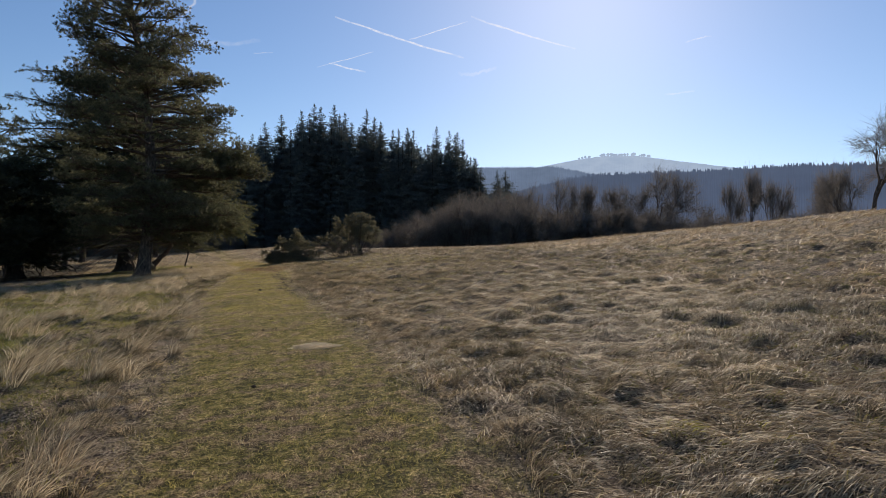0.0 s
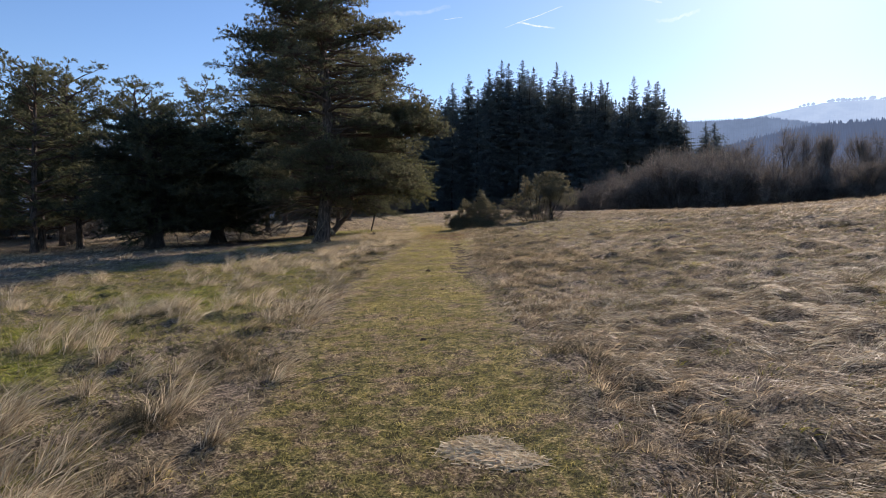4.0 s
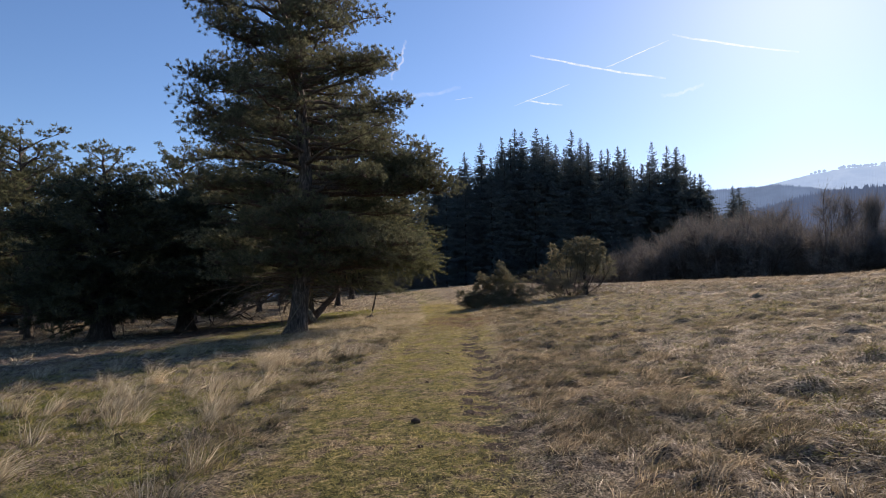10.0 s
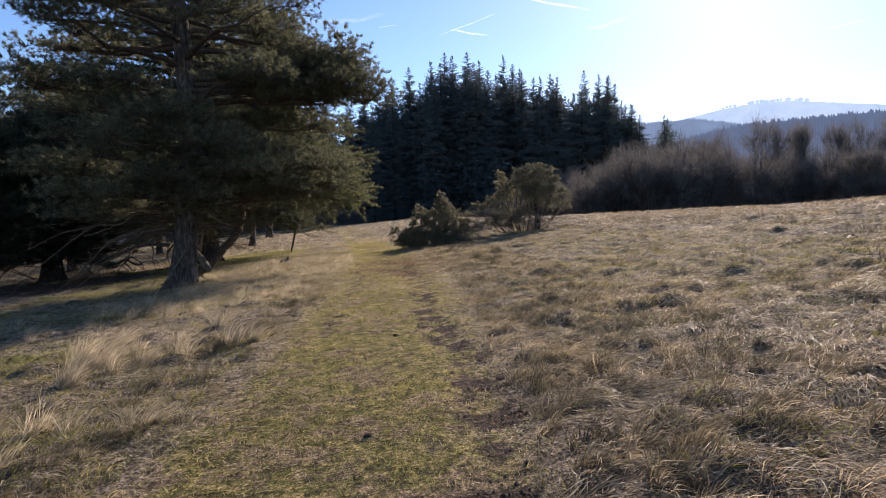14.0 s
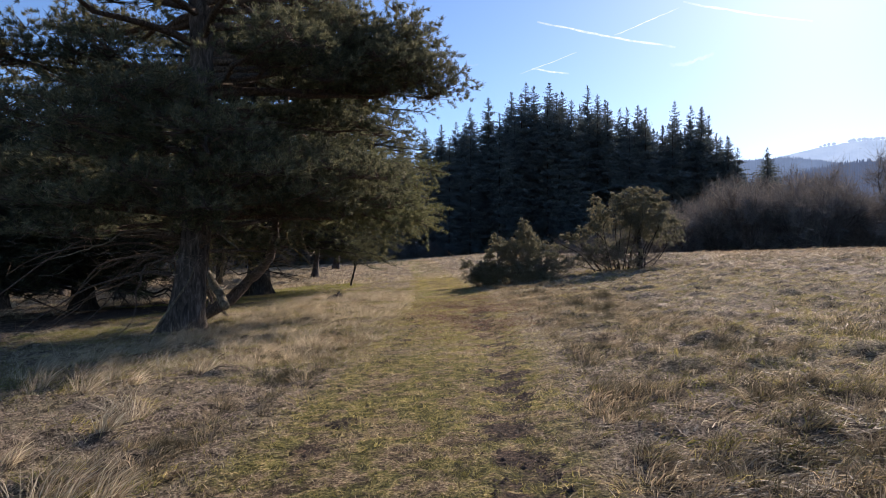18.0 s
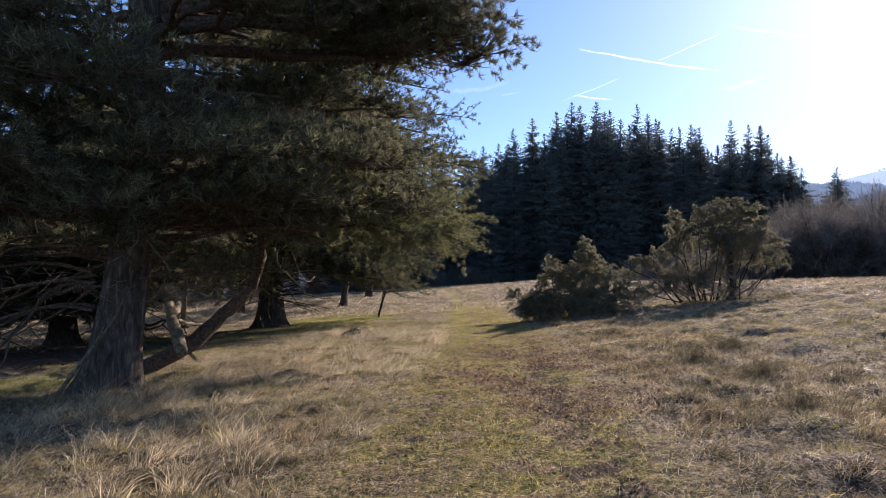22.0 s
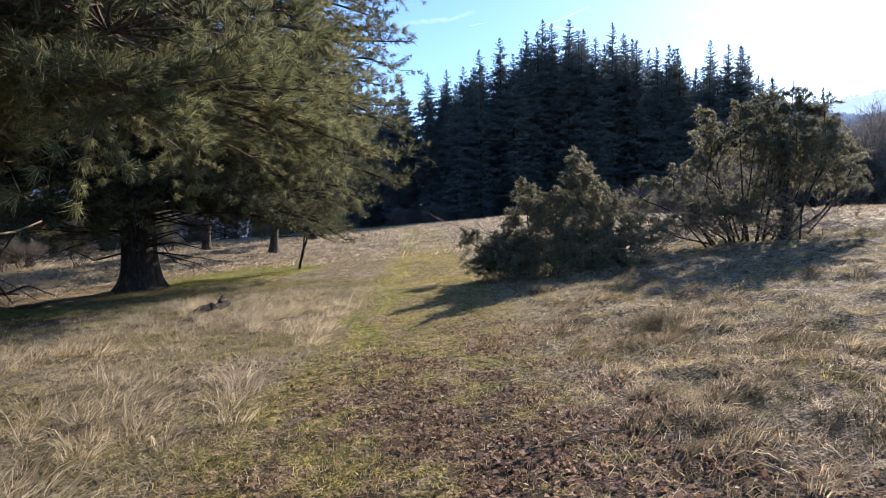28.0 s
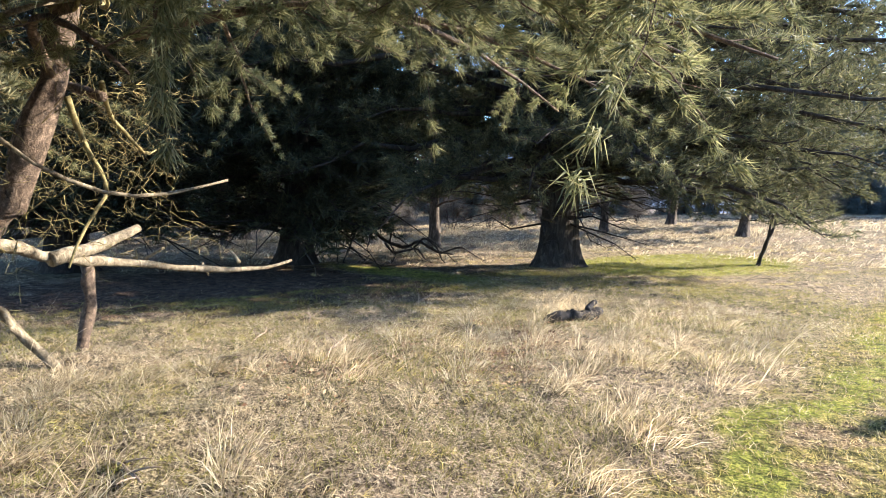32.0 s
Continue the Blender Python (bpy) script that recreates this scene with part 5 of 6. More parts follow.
def twisted_branches():
    """Crooked boughs torn down and hanging to the ground: each a line of (along, up) with its own depth."""
    o = on_ground(-27.2, 42.6)
    root = thing("fallen_branches", o, "crooked dark dead boughs torn down under the conifer", "dead branch")
    gen = np.random.default_rng(77)
    along, deep = np.array([0.355, 0.935, 0.0]), np.array([-0.935, 0.355, 0.0])
    lines = [(0.075, [(-0.9, 1.95), (-0.78, 1.58), (-0.13, 1.5), (-0.26, 1.06), (-0.5, 0.93), (-0.13, 0.6), (0.45, 0.41), (0.9, 0.67), (1.36, 0.35), (1.9, 0.3)]),
             (0.05, [(-1.5, 1.85), (-1.2, 1.3), (-1.0, 0.93), (-1.25, 0.55), (-0.7, 0.02)]),
             (0.04, [(-0.65, 1.45), (-0.95, 0.95), (-1.15, 0.4), (-1.3, 0.0)]),
             (0.04, [(-0.13, 0.6), (0.12, 0.28), (0.8, 0.48), (1.05, 0.14), (1.3, 0.02)]),
             (0.035, [(0.7, 0.48), (1.0, 0.8), (1.35, 0.55), (1.5, 0.2), (1.7, 0.02)]),
             (0.035, [(-0.3, 1.1), (0.05, 0.95), (0.0, 0.55), (0.2, 0.2), (0.1, 0.02)]),
             (0.03, [(-1.0, 0.93), (-0.75, 1.1), (-0.55, 0.75), (-0.65, 0.4)]),
             (0.03, [(1.5, 0.3), (2.1, 0.55), (2.6, 0.25), (3.0, 0.04)]),
             (0.025, [(-2.2, 0.05), (-1.8, 0.3), (-1.3, 0.35), (-0.8, 0.05)])]
    for k, (r, line) in enumerate(lines):
        dz = gen.uniform(-0.35, 0.35)
        pts = [along * a + deep * (dz + gen.normal() * 0.12) + np.array([0, 0, h]) for a, h in line]
        wood_line("branch", pts, r, r * 0.45, M_BARK_DARK, root, 5 * len(line), 7, seed=80 + k, knobs=0.1)
    tw = []
    for k in range(90):
        r, line = lines[k % len(lines)]
        a, h = line[gen.integers(1, len(line))]
        p = along * a + deep * gen.normal() * 0.25 + np.array([0, 0, h])
        tw.append((p, p + unit(gen.normal(size=3)) * gen.uniform(0.15, 0.5)))
    tagged(mesh_part("twig_mass", *twig_mesh(tw, gen, 0.008), M_BARK_DARK, root), kind="stuff")
    return root


twisted_branches()


def sapling():
    o = on_ground(-21.5, 50.9)
    root = thing("sapling", o, "crooked thin young tree with level bare twigs under the big boughs", "young tree")
    gen = np.random.default_rng(5)
    a = [(0, 0, -0.1), (0.02, 0.12, 0.35), (0.16, 0.1, 0.75), (0.2, 0.34, 1.2), (0.22, 0.3, 1.7), (0.4, 0.4, 2.3)]
    b = [(0.02, 0.02, 0.1), (0.2, 0.05, 0.6), (0.1, 0.2, 1.1), (0.35, 0.1, 1.6), (0.3, 0.0, 2.1)]
    stem = wood_line("trunk", a, 0.055, 0.02, M_BARK_DARK, root, 18, 7, seed=3)
    wood_line("side_stem", b, 0.04, 0.015, M_BARK_DARK, root, 14, 6, seed=4)
    tw, tp, td = [], [], []
    for k in range(34):
        z = gen.uniform(1.1, 2.4)
        az = gen.uniform(0, 6.28)
        L = gen.uniform(0.8, 2.3)
        p = np.array([0.25, 0.25, z])
        e = p + np.array([math.cos(az) * L, math.sin(az) * L, gen.uniform(0.0, 0.5)])
        m = (p + e) / 2 + gen.normal(size=3) * 0.12
        wood_line("branch", [p, m, e], 0.015, 0.005, M_BARK_DARK, stem, 7, 4, seed=100 + k)
        for q in range(22):
            s = p + (e - p) * gen.uniform(0.3, 1)
            d = unit(e - p + gen.normal(size=3) * 0.7)
            tw.append((s, s + d * gen.uniform(0.2, 0.5)))
            if z > 1.5:
                tp.append(s + d * 0.3)
                td.append(d)
    tagged(mesh_part("twig_mass", *twig_mesh(tw, gen, 0.006), M_BARK_DARK, root), kind="stuff")
    mesh_part("crown", *needles(np.array(tp), np.array(td), 0.16, 0.012, 14, 0.7, gen, 0.2), M_DROOP, root)


sapling()


# ---- junipers on the right of the track ----
def juniper(name, at, plumes, bare, seed, label, trunk=None, bias=(0.0, 0.0)):
    gen = np.random.default_rng(seed)
    root = thing(name, at, label, "juniper", "junipers by the track")
    tp, td, twigs = [], [], []
    mid_x = np.mean([p[0] for p in plumes])
    mid_y = np.mean([p[1] for p in plumes])
    for k, (dx, dy, z0, h, r, n) in enumerate(plumes):
        base = np.array([dx, dy, 0.0])
        foot = np.array([mid_x, mid_y, 0]) * 0.55 + base * 0.35 + [gen.normal() * 0.2, gen.normal() * 0.2, -0.1]
        elbow = foot * 0.4 + base * 0.6 + [gen.normal() * 0.18, gen.normal() * 0.18, (z0 + 0.2) * gen.uniform(0.5, 0.9)]
        wood_line("stem", [foot, elbow, base + [gen.normal() * 0.08, gen.normal() * 0.08, z0 + h * 0.45], base + [0, 0, z0 + h * 0.95]], 0.026, 0.005, M_BARK_DARK, root, 16, 6, seed=seed + k)
        m = max(6, n // 7)
        f = gen.random(m) ** 0.85
        ang = gen.uniform(0, 6.28, m)
        fan = np.stack([np.cos(ang), np.sin(ang), np.zeros(m)], -1)
        start = base + fan * (0.3 * r * (1 - f))[:, None] + np.array([0, 0, 1.0]) * (z0 + h * 0.86 * f)[:, None] + gen.normal(size=(m, 3)) * 0.04
        L = (r * 1.45 * (0.3 + 0.8 * (1 - f) ** 0.8) * gen.uniform(0.5, 1.35, m) + 0.1)
        d = unit(fan * gen.uniform(0.35, 1.0, m)[:, None] + np.array([0, 0, 1.0]) * gen.uniform(0.25, 1.1, m)[:, None])
        nod = gen.uniform(0.1, 0.75, m)
        for g in np.linspace(0.2, 1, 8):
            q = start + d * (g * L)[:, None] - np.array([0, 0, 1.0]) * (g ** 2.3 * L * nod)[:, None]
            hd = d - np.array([0, 0, 1.0]) * (2.0 * g ** 1.3 * nod)[:, None]
            tp.append(q)
            td.append(hd)
            # short side sprays
            sd = unit(hd + gen.normal(size=(m, 3)) * 0.8)
            sl = gen.uniform(0.03, 0.13, m)[:, None]
            for e in (0.45, 1.0):
                tp.append(q + sd * sl * e - np.array([0, 0, 0.35]) * sl * e * e)
                td.append(sd - np.array([0, 0, 0.5 * e]))
        mid = start + d * (0.5 * L)[:, None]
        twigs += list(zip(start, mid)) + list(zip(mid, start + d * (0.9 * L)[:, None] - np.array([0, 0, 1.0]) * (0.75 * L * nod)[:, None]))
    tp, td = np.concatenate(tp), np.concatenate(td)
    mesh_part("crown", *needles(tp, td, 0.06, 0.014, 9, 0.65, gen), M_JUNIPER, root)
    if trunk:
        wood_line("trunk", [(trunk[0], trunk[1], -0.15), (trunk[0] + 0.05, trunk[1], 0.5), (trunk[0] - 0.03, trunk[1] + 0.05, 1.2), (trunk[0], trunk[1], 2.2)], trunk[2], 0.05, M_BARK_DARK, root, 16, 10, seed=seed + 90, knobs=0.12)
    for k in range(bare):
        w = np.array([gen.normal() + bias[0], gen.normal() + bias[1]])
        az = math.atan2(w[1], w[0])
        L = gen.uniform(0.5, 1.9)
        q = plumes[k % len(plumes)]
        s = np.array([q[0] * 0.8 + gen.normal() * 0.3, q[1] * 0.8 + gen.normal() * 0.3, gen.uniform(-0.05, 0.7)])
        e = s + np.array([math.cos(az) * L, math.sin(az) * L, gen.uniform(-0.1, 0.9)])
        mid = (s + e) / 2 + [gen.normal() * 0.1, gen.normal() * 0.1, 0.15]
        wood_line("branch", [s, mid, e], 0.011, 0.003, M_STICK, root, 8, 5, seed=300 + k)
        for j in range(9):
            p = s + (e - s) * gen.uniform(0.2, 1) + [0, 0, 0.06]
            twigs.append((p, p + unit(e - s + gen.normal(size=3) * 0.7) * gen.uniform(0.12, 0.45)))
    tagged(mesh_part("twig_mass", *twig_mesh(twigs, gen, 0.0038), M_STICK, root), kind="stuff")
    return root


JU = np.array([-SN, CS])
JV = np.array([CS, SN])


def plumes_at(rows):
    return [(*(JV * v + JU * u), z0, h, r, n) for v, u, z0, h, r, n in rows]


jx, jy = xy_of(46.2, 1.9)
juniper("juniper_bush", on_ground(jx, jy),
        plumes_at([(0.45, 0.1, 0.4, 2.4, 0.38, 480), (0.62, 0.3, 0.3, 2.0, 0.36, 300), (0.9, 0.1, 0.3, 1.75, 0.36, 280), (1.25, 0.2, 0.3, 1.55, 0.36, 260), (1.5, 0.0, 0.2, 1.1, 0.36, 200), (0.2, -0.1, 0.2, 1.45, 0.4, 260),
                   (-0.6, 0.1, 0.2, 1.95, 0.34, 360), (-0.05, 0.1, 0.2, 1.7, 0.4, 320)]) + plumes_at([(-0.3, 0.0, 0.2, 1.4, 0.36, 240), (-0.9, 0.0, 0.1, 1.35, 0.32, 240), (-1.1, -0.1, -0.05, 0.95, 0.42, 420), (-0.85, -0.3, -0.05, 0.85, 0.5, 420), (-1.3, 0.1, -0.05, 0.7, 0.36, 260),
                   ]) + plumes_at([(0.1, -0.5, 0.0, 1.0, 0.5, 300), (0.7, -0.4, 0.0, 0.95, 0.5, 280), (1.2, -0.3, 0.0, 0.8, 0.45, 200), (1.9, 0.2, 0.3, 0.9, 0.28, 110), (2.2, 0.3, 0.5, 0.75, 0.2, 70), (-1.75, 0.9, 0.35, 0.6, 0.26, 110),
                   (-1.2, -0.2, -0.15, 0.6, 0.55, 300), (-0.3, -0.4, -0.15, 0.6, 0.6, 300), (0.5, -0.4, -0.15, 0.6, 0.6, 300), (1.2, -0.2, -0.15, 0.6, 0.5, 220)]),
        60, 501, "olive-grey juniper with nodding tips, rising in several plumes", bias=(0.3, 0.0))
jx, jy = xy_of(48.0, 7.0)
juniper("juniper_tree", on_ground(jx, jy),
        plumes_at([(-0.6, 0.1, 1.7, 1.65, 0.4, 260), (-0.3, 0.0, 1.4, 2.05, 0.42, 320), (0.1, 0.2, 1.2, 2.5, 0.38, 360), (0.45, -0.1, 1.1, 2.8, 0.38, 400), (0.8, 0.2, 1.1, 2.55, 0.38, 360), (1.15, 0.0, 1.1, 2.4, 0.38, 340), (1.5, 0.2, 1.2, 1.8, 0.4, 280), (1.75, 0.0, 1.0, 1.2, 0.34, 180),
                   ]) + plumes_at([(0.3, -0.5, 1.2, 1.5, 0.55, 340), (1.0, -0.45, 1.1, 1.4, 0.55, 320), (0.6, 0.6, 1.2, 1.6, 0.55, 320), (-0.1, -0.3, 1.4, 1.2, 0.5, 240),
                   (-1.45, 0.0, 1.4, 1.85, 0.26, 300), (-1.2, 0.1, 1.4, 0.95, 0.32, 150), (-1.65, 0.05, 1.3, 0.95, 0.28, 130), (-0.95, 0.0, 1.8, 0.75, 0.24, 90),
                   ]) + plumes_at([(-2.1, 0.0, 0.9, 0.95, 0.3, 130), (-2.5, 0.1, 0.8, 0.85, 0.3, 110), (-2.9, 0.0, 0.7, 0.75, 0.28, 90), (-1.7, -0.2, 0.05, 0.9, 0.5, 300), (-0.8, -0.2, 0.05, 0.95, 0.5, 300), (-1.2, 0.2, 0.5, 0.9, 0.45, 220), (-0.3, 0.2, 0.5, 0.9, 0.45, 200), (-2.4, -0.1, 0.0, 0.6, 0.45, 110), (0.3, -0.2, 0.05, 0.7, 0.5, 90)]),
        150, 502, "tall ragged juniper with a bare sprawling base and a bushy head", (JV[0] * 0.35, JV[1] * 0.35, 0.15), tuple(-JV * 0.8))

# ---- small things on the turf ----
def lump(name, at, sx, sy, sz, seed, material, label, category, group="", rough=0.2, turn=0.0):
    gen = np.random.default_rng(seed)
    bm = bmesh.new()
    bmesh.ops.create_icosphere(bm, subdivisions=3, radius=1.0)
    off = Vector(gen.uniform(0, 50, 3))
    for v in bm.verts:
        k = 1 + rough * noise.noise(v.co * 1.7 + off) + rough * 0.5 * noise.noise(v.co * 4.5 + off)
        v.co = Vector((v.co.x * k * sx, v.co.y * k * sy, max(v.co.z, -0.5) * k * sz))
    for f in bm.faces:
        f.smooth = True
    ob = part(name, bm, material)
    ob.location = at
    ob.rotation_euler = (0, 0, turn)
    return tagged(ob, label, category, group)


def dead_grass_mat():
    """A mat of cut grass, bleached and pressed flat, in two lobes."""
    gen = np.random.default_rng(15)
    root = thing("dead_grass_mat", on_ground(MAT_X, MAT_Y), "flat mat of bleached dead grass lying on the mown track", "grass")
    for (dx, dy, r, squash, n) in ((-0.07, 0.05, 0.23, 0.75, 1500), (0.15, -0.09, 0.19, 0.6, 950)):
        a, q = gen.uniform(0, 6.28, n), np.sqrt(gen.random(n)) * (1 + 0.18 * gen.normal(size=n))
        x, y = dx + r * q * np.cos(a), dy + r * squash * q * np.sin(a)
        z = surface(MAT_X + x, MAT_Y + y) - root.location.z + gen.uniform(0.006, 0.026, n) * np.clip(1.2 - q, 0.3, 1)
        turn = gen.uniform(0, 6.28, n)
        hd = np.stack([np.cos(turn), np.sin(turn), gen.normal(size=n) * 0.12], -1)
        tagged(mesh_part("strand_mass", *blades(np.stack([x, y, z], -1) - hd * 0.05, hd, gen.uniform(0.07, 0.15, n), np.full(n, 0.007), gen, 0.15), M_BLEACHED, root), kind="stuff")


dead_grass_mat()
for k, (x, y, s) in enumerate([(-5.3, 18.1, 0.075), (-4.9, 17.2, 0.04), (-3.1, 11.5, 0.05), (-2.9, 10.3, 0.04), (-4.05, 15.2, 0.035), (-2.2, 12.4, 0.03), (-6.1, 20.6, 0.04), (-1.9, 6.6, 0.04), (-4.4, 20.2, 0.05), (-6.9, 24.0, 0.05)]):
    lump("earth_clod", on_ground(x, y, s * 0.2), s * 0.7, s * 0.6, s * 0.45, 10 + k, M_CLOD, "small dark clod of earth lying on the turf", "clod", "earth clods")


def charred_log():
    o = on_ground(-17.15, 41.5)
    root = thing("charred_log", o, "short blackened rotten log in the dry grass", "log")
    wood_line("log", [(-0.05, -0.42, 0.03), (0.0, -0.15, 0.06), (0.03, 0.1, 0.05), (0.0, 0.42, 0.09)], 0.095, 0.075, M_CHAR, root, 18, 10, seed=9, knobs=0.12)
    wood_line("stub", [(0.0, 0.2, 0.12), (-0.06, 0.3, 0.22), (-0.05, 0.38, 0.24)], 0.055, 0.035, M_CHAR, root, 6, 7, seed=10, knobs=0.12)


charred_log()


def stick(x, y, L, turn, r, seed, fork=True, mat=M_STICK, tall=0.08):
    gen = np.random.default_rng(seed)
    root = thing("fallen_stick", on_ground(x, y), "thin weathered stick lying in the grass", "stick", "fallen sticks")
    c, s = math.cos(turn), math.sin(turn)
    pts = [(c * L * f + gen.normal() * 0.03, s * L * f + gen.normal() * 0.03, r + tall * math.sin(f * 2.6) * gen.uniform(0.5, 1.2)) for f in (-0.5, -0.2, 0.1, 0.3, 0.5)]
    shaft = wood_line("shaft", pts, r, r * 0.4, mat, root, 12, 6, seed=seed)
    if fork:
        for k in range(3):
            p = np.array(pts[1 + k])
            e = p + np.array([c, s, 0]) * L * 0.2 + np.array([-s, c, 0]) * gen.choice([-1, 1]) * L * 0.18 + [0, 0, 0.06]
            wood_line("side_twig", [p, (p + e) / 2 + [0, 0, 0.02], e], r * 0.5, r * 0.2, mat, shaft, 5, 5, seed=seed + 50 + k)


for k, (x, y, L, tn, r) in enumerate([(-3.65, 9.85, 0.9, 0.6, 0.012), (-12.3, 35.2, 0.8, 1.0, 0.014), (-9.7, 35.6, 0.85, 0.4, 0.013), (-16.5, 37.9, 1.3, 2.6, 0.022), (-17.8, 37.4, 0.6, 2.4, 0.02),
                                       (-14.2, 36.2, 0.7, 0.2, 0.02), (-11.4, 35.6, 0.5, 1.8, 0.01), (-17.0, 36.9, 0.9, 0.9, 0.015), (-18.6, 38.2, 1.0, 2.9, 0.018), (-15.0, 33.4, 0.8, 0.5, 0.014), (-19.5, 40.2, 1.2, 2.2, 0.02), (-13.4, 34.0, 0.6, 2.0, 0.012)]):
    stick(x, y, L, tn, r * 0.7, 600 + k)


def leaning_branch():
    o = on_ground(-16.0, 31.6)
    root = thing("leaning_branch", o, "pale dead branch leaning against the foot of the tall pine", "dead branch")
    wood_line("shaft", [(-0.1, -0.05, -0.03), (0.12, 0.12, 0.4), (0.3, 0.3, 0.8), (0.46, 0.5, 1.15), (0.5, 0.6, 1.5)], 0.035, 0.015, M_DEADWOOD, root, 14, 7, seed=71)
    wood_line("side_twig", [(0.3, 0.3, 0.8), (0.5, 0.25, 1.0), (0.62, 0.2, 1.1)], 0.018, 0.007, M_DEADWOOD, root, 6, 5, seed=72)


leaning_branch()


def heather(x, y, h, r, seed):
    gen = np.random.default_rng(seed)
    root = thing("heather_shrub", on_ground(x, y), "low wiry grey-green shrub among the dry grass", "shrub", "low shrubs in the meadow")
    n = 300
    a = gen.uniform(0, 6.28, n)
    q = np.abs(gen.normal(size=n)) * 0.6
    base = np.stack([np.cos(a) * q * r * 0.9, np.sin(a) * q * r * 0.7, np.full(n, -0.03)], -1)
    hd = np.stack([np.cos(a) * q * 0.5, np.sin(a) * q * 0.5, np.full(n, 1.0)], -1) + gen.normal(size=(n, 3)) * 0.35
    tagged(mesh_part("stem_clump", *blades(base, hd, gen.uniform(0.2, 1.15, n) * h * np.exp(-q), np.full(n, 0.004), gen, 0.15), M_HEATHER, root), kind="stuff")
    k = 4
    pos = np.repeat(base, k, 0) + unit(np.repeat(hd, k, 0)) * (np.repeat(gen.uniform(0.3, 1.0, n) * np.exp(-q), k) * h * 0.9)[:, None] * np.tile(np.linspace(0.5, 1, k), n)[:, None]
    tagged(mesh_part("foliage", *needles(pos, np.repeat(hd, k, 0), 0.05, 0.005, 2, 0.8, gen), M_HEATHER, root), kind="stuff")


for k, (u, v, h, r) in enumerate([(32.2, 2.6, 0.4, 0.6), (33.8, 2.9, 0.4, 0.6), (35.4, 2.6, 0.45, 0.6), (36.3, 3.4, 0.4, 0.7), (27.0, 2.6, 0.25, 0.6), (39.8, 2.2, 0.4, 0.5), (11.5, -1.9, 0.35, 0.4), (8.2, -3.3, 0.35, 0.5),
                                   (6.5, 2.9, 0.35, 0.4), (31.0, -2.6, 0.25, 0.35), (45.5, 0.8, 0.4, 0.5), (46.0, 3.2, 0.4, 0.6), (4.6, -2.8, 0.3, 0.4), (26.6, -1.9, 0.32, 0.4), (25.3, -2.1, 0.28, 0.35), (29.2, -1.8, 0.28, 0.35), (9.6, -1.8, 0.4, 0.35)]):
    x, y = xy_of(u, v)
    heather(x, y, h * 0.68, r * 0.95, 700 + k)


# ---- grass ----
def scatter(n, u0, u1, v0, v1, gen):
    return gen.uniform(u0, u1, n), gen.uniform(v0, v1, n)


def tufts(name, label, centres, per, r, length, lay, material, gen, width=0.005, wind=(0.5, -0.4), bend=0.6, spread=0.45, swirl=0.9):
    """Tussocks: many bent blades round each centre, laid over by wind and snow."""
    u, v = centres
    n = len(u)
    x, y = xy_of(u, v)
    size = gen.uniform(0.55, 1.3, n)
    lean_a = gen.normal(size=n) * swirl + math.atan2(wind[1], wind[0])
    sway = lay * gen.uniform(0.4, 1.4, n)
    k = per
    rr = np.repeat(size * r, k) * np.sqrt(gen.random(n * k))
    aa = gen.uniform(0, 6.28, n * k)
    bx, by = np.repeat(x, k) + rr * np.cos(aa), np.repeat(y, k) + rr * np.sin(aa)
    bz = surface(bx, by) - 0.015
    hd = np.stack([np.cos(aa) * spread + np.repeat(np.cos(lean_a) * sway, k), np.sin(aa) * spread + np.repeat(np.sin(lean_a) * sway, k), np.full(n * k, 0.8)], -1) + gen.normal(size=(n * k, 3)) * 0.25
    hd[:, 2] = np.abs(hd[:, 2]) + 0.08
    ln = np.repeat(size, k) * length * gen.uniform(0.45, 1.2, n * k)
    V, T = blades(np.stack([bx, by, bz], -1), hd, ln, np.full(n * k, width) * gen.uniform(0.7, 1.4, n * k), gen, bend)
    return tagged(mesh_part(name, V, T, material), label, "grass", kind="stuff")


def turf(name, label, u, v, length, material, gen, width=0.006):
    x, y = xy_of(u, v)
    n = len(u)
    hd = np.stack([gen.normal(size=n) * 0.7, gen.normal(size=n) * 0.7, gen.uniform(0.25, 1, n)], -1)
    base = np.stack([x, y, surface(x, y) - 0.006], -1)
    side = unit(np.cross(hd, gen.normal(size=(n, 3)))) * width / 2
    tip = base + unit(hd) * (length * gen.uniform(0.5, 1.4, n))[:, None]
    V = np.stack([base - side, base + side, tip], 1).reshape(-1, 3)
    return tagged(mesh_part(name, V, np.arange(len(V)).reshape(-1, 3), material), label, "grass", kind="stuff")


gg = np.random.default_rng(99)


def keep(u, v, prob):
    k = gg.random(len(u)) < prob
    return u[k], v[k]


def patchy(u, v, s=1.0, ph=0.0):
    return 0.5 + 0.5 * np.sin(s * 1.1 * u + ph + 1.3 * np.sin(0.7 * s * v)) * np.sin(s * 0.9 * v + 0.5 * ph + np.sin(0.5 * s * u))


def right_side(n, v0, v1, u0=0.5, u1=62):
    u, v = scatter(n, u0, u1, v0, v1, gg)
    t = v - track_v(u)
    return keep(u, v, np.clip((t - 1.15) / 0.6, 0, 1) * (0.25 + 0.75 * patchy(u, v, 0.9)) * (1 - 0.7 * litter_mask(u, v)) * (1 - 0.5 * np.clip((u - 24) / 8, 0, 1) * (v < 10)))


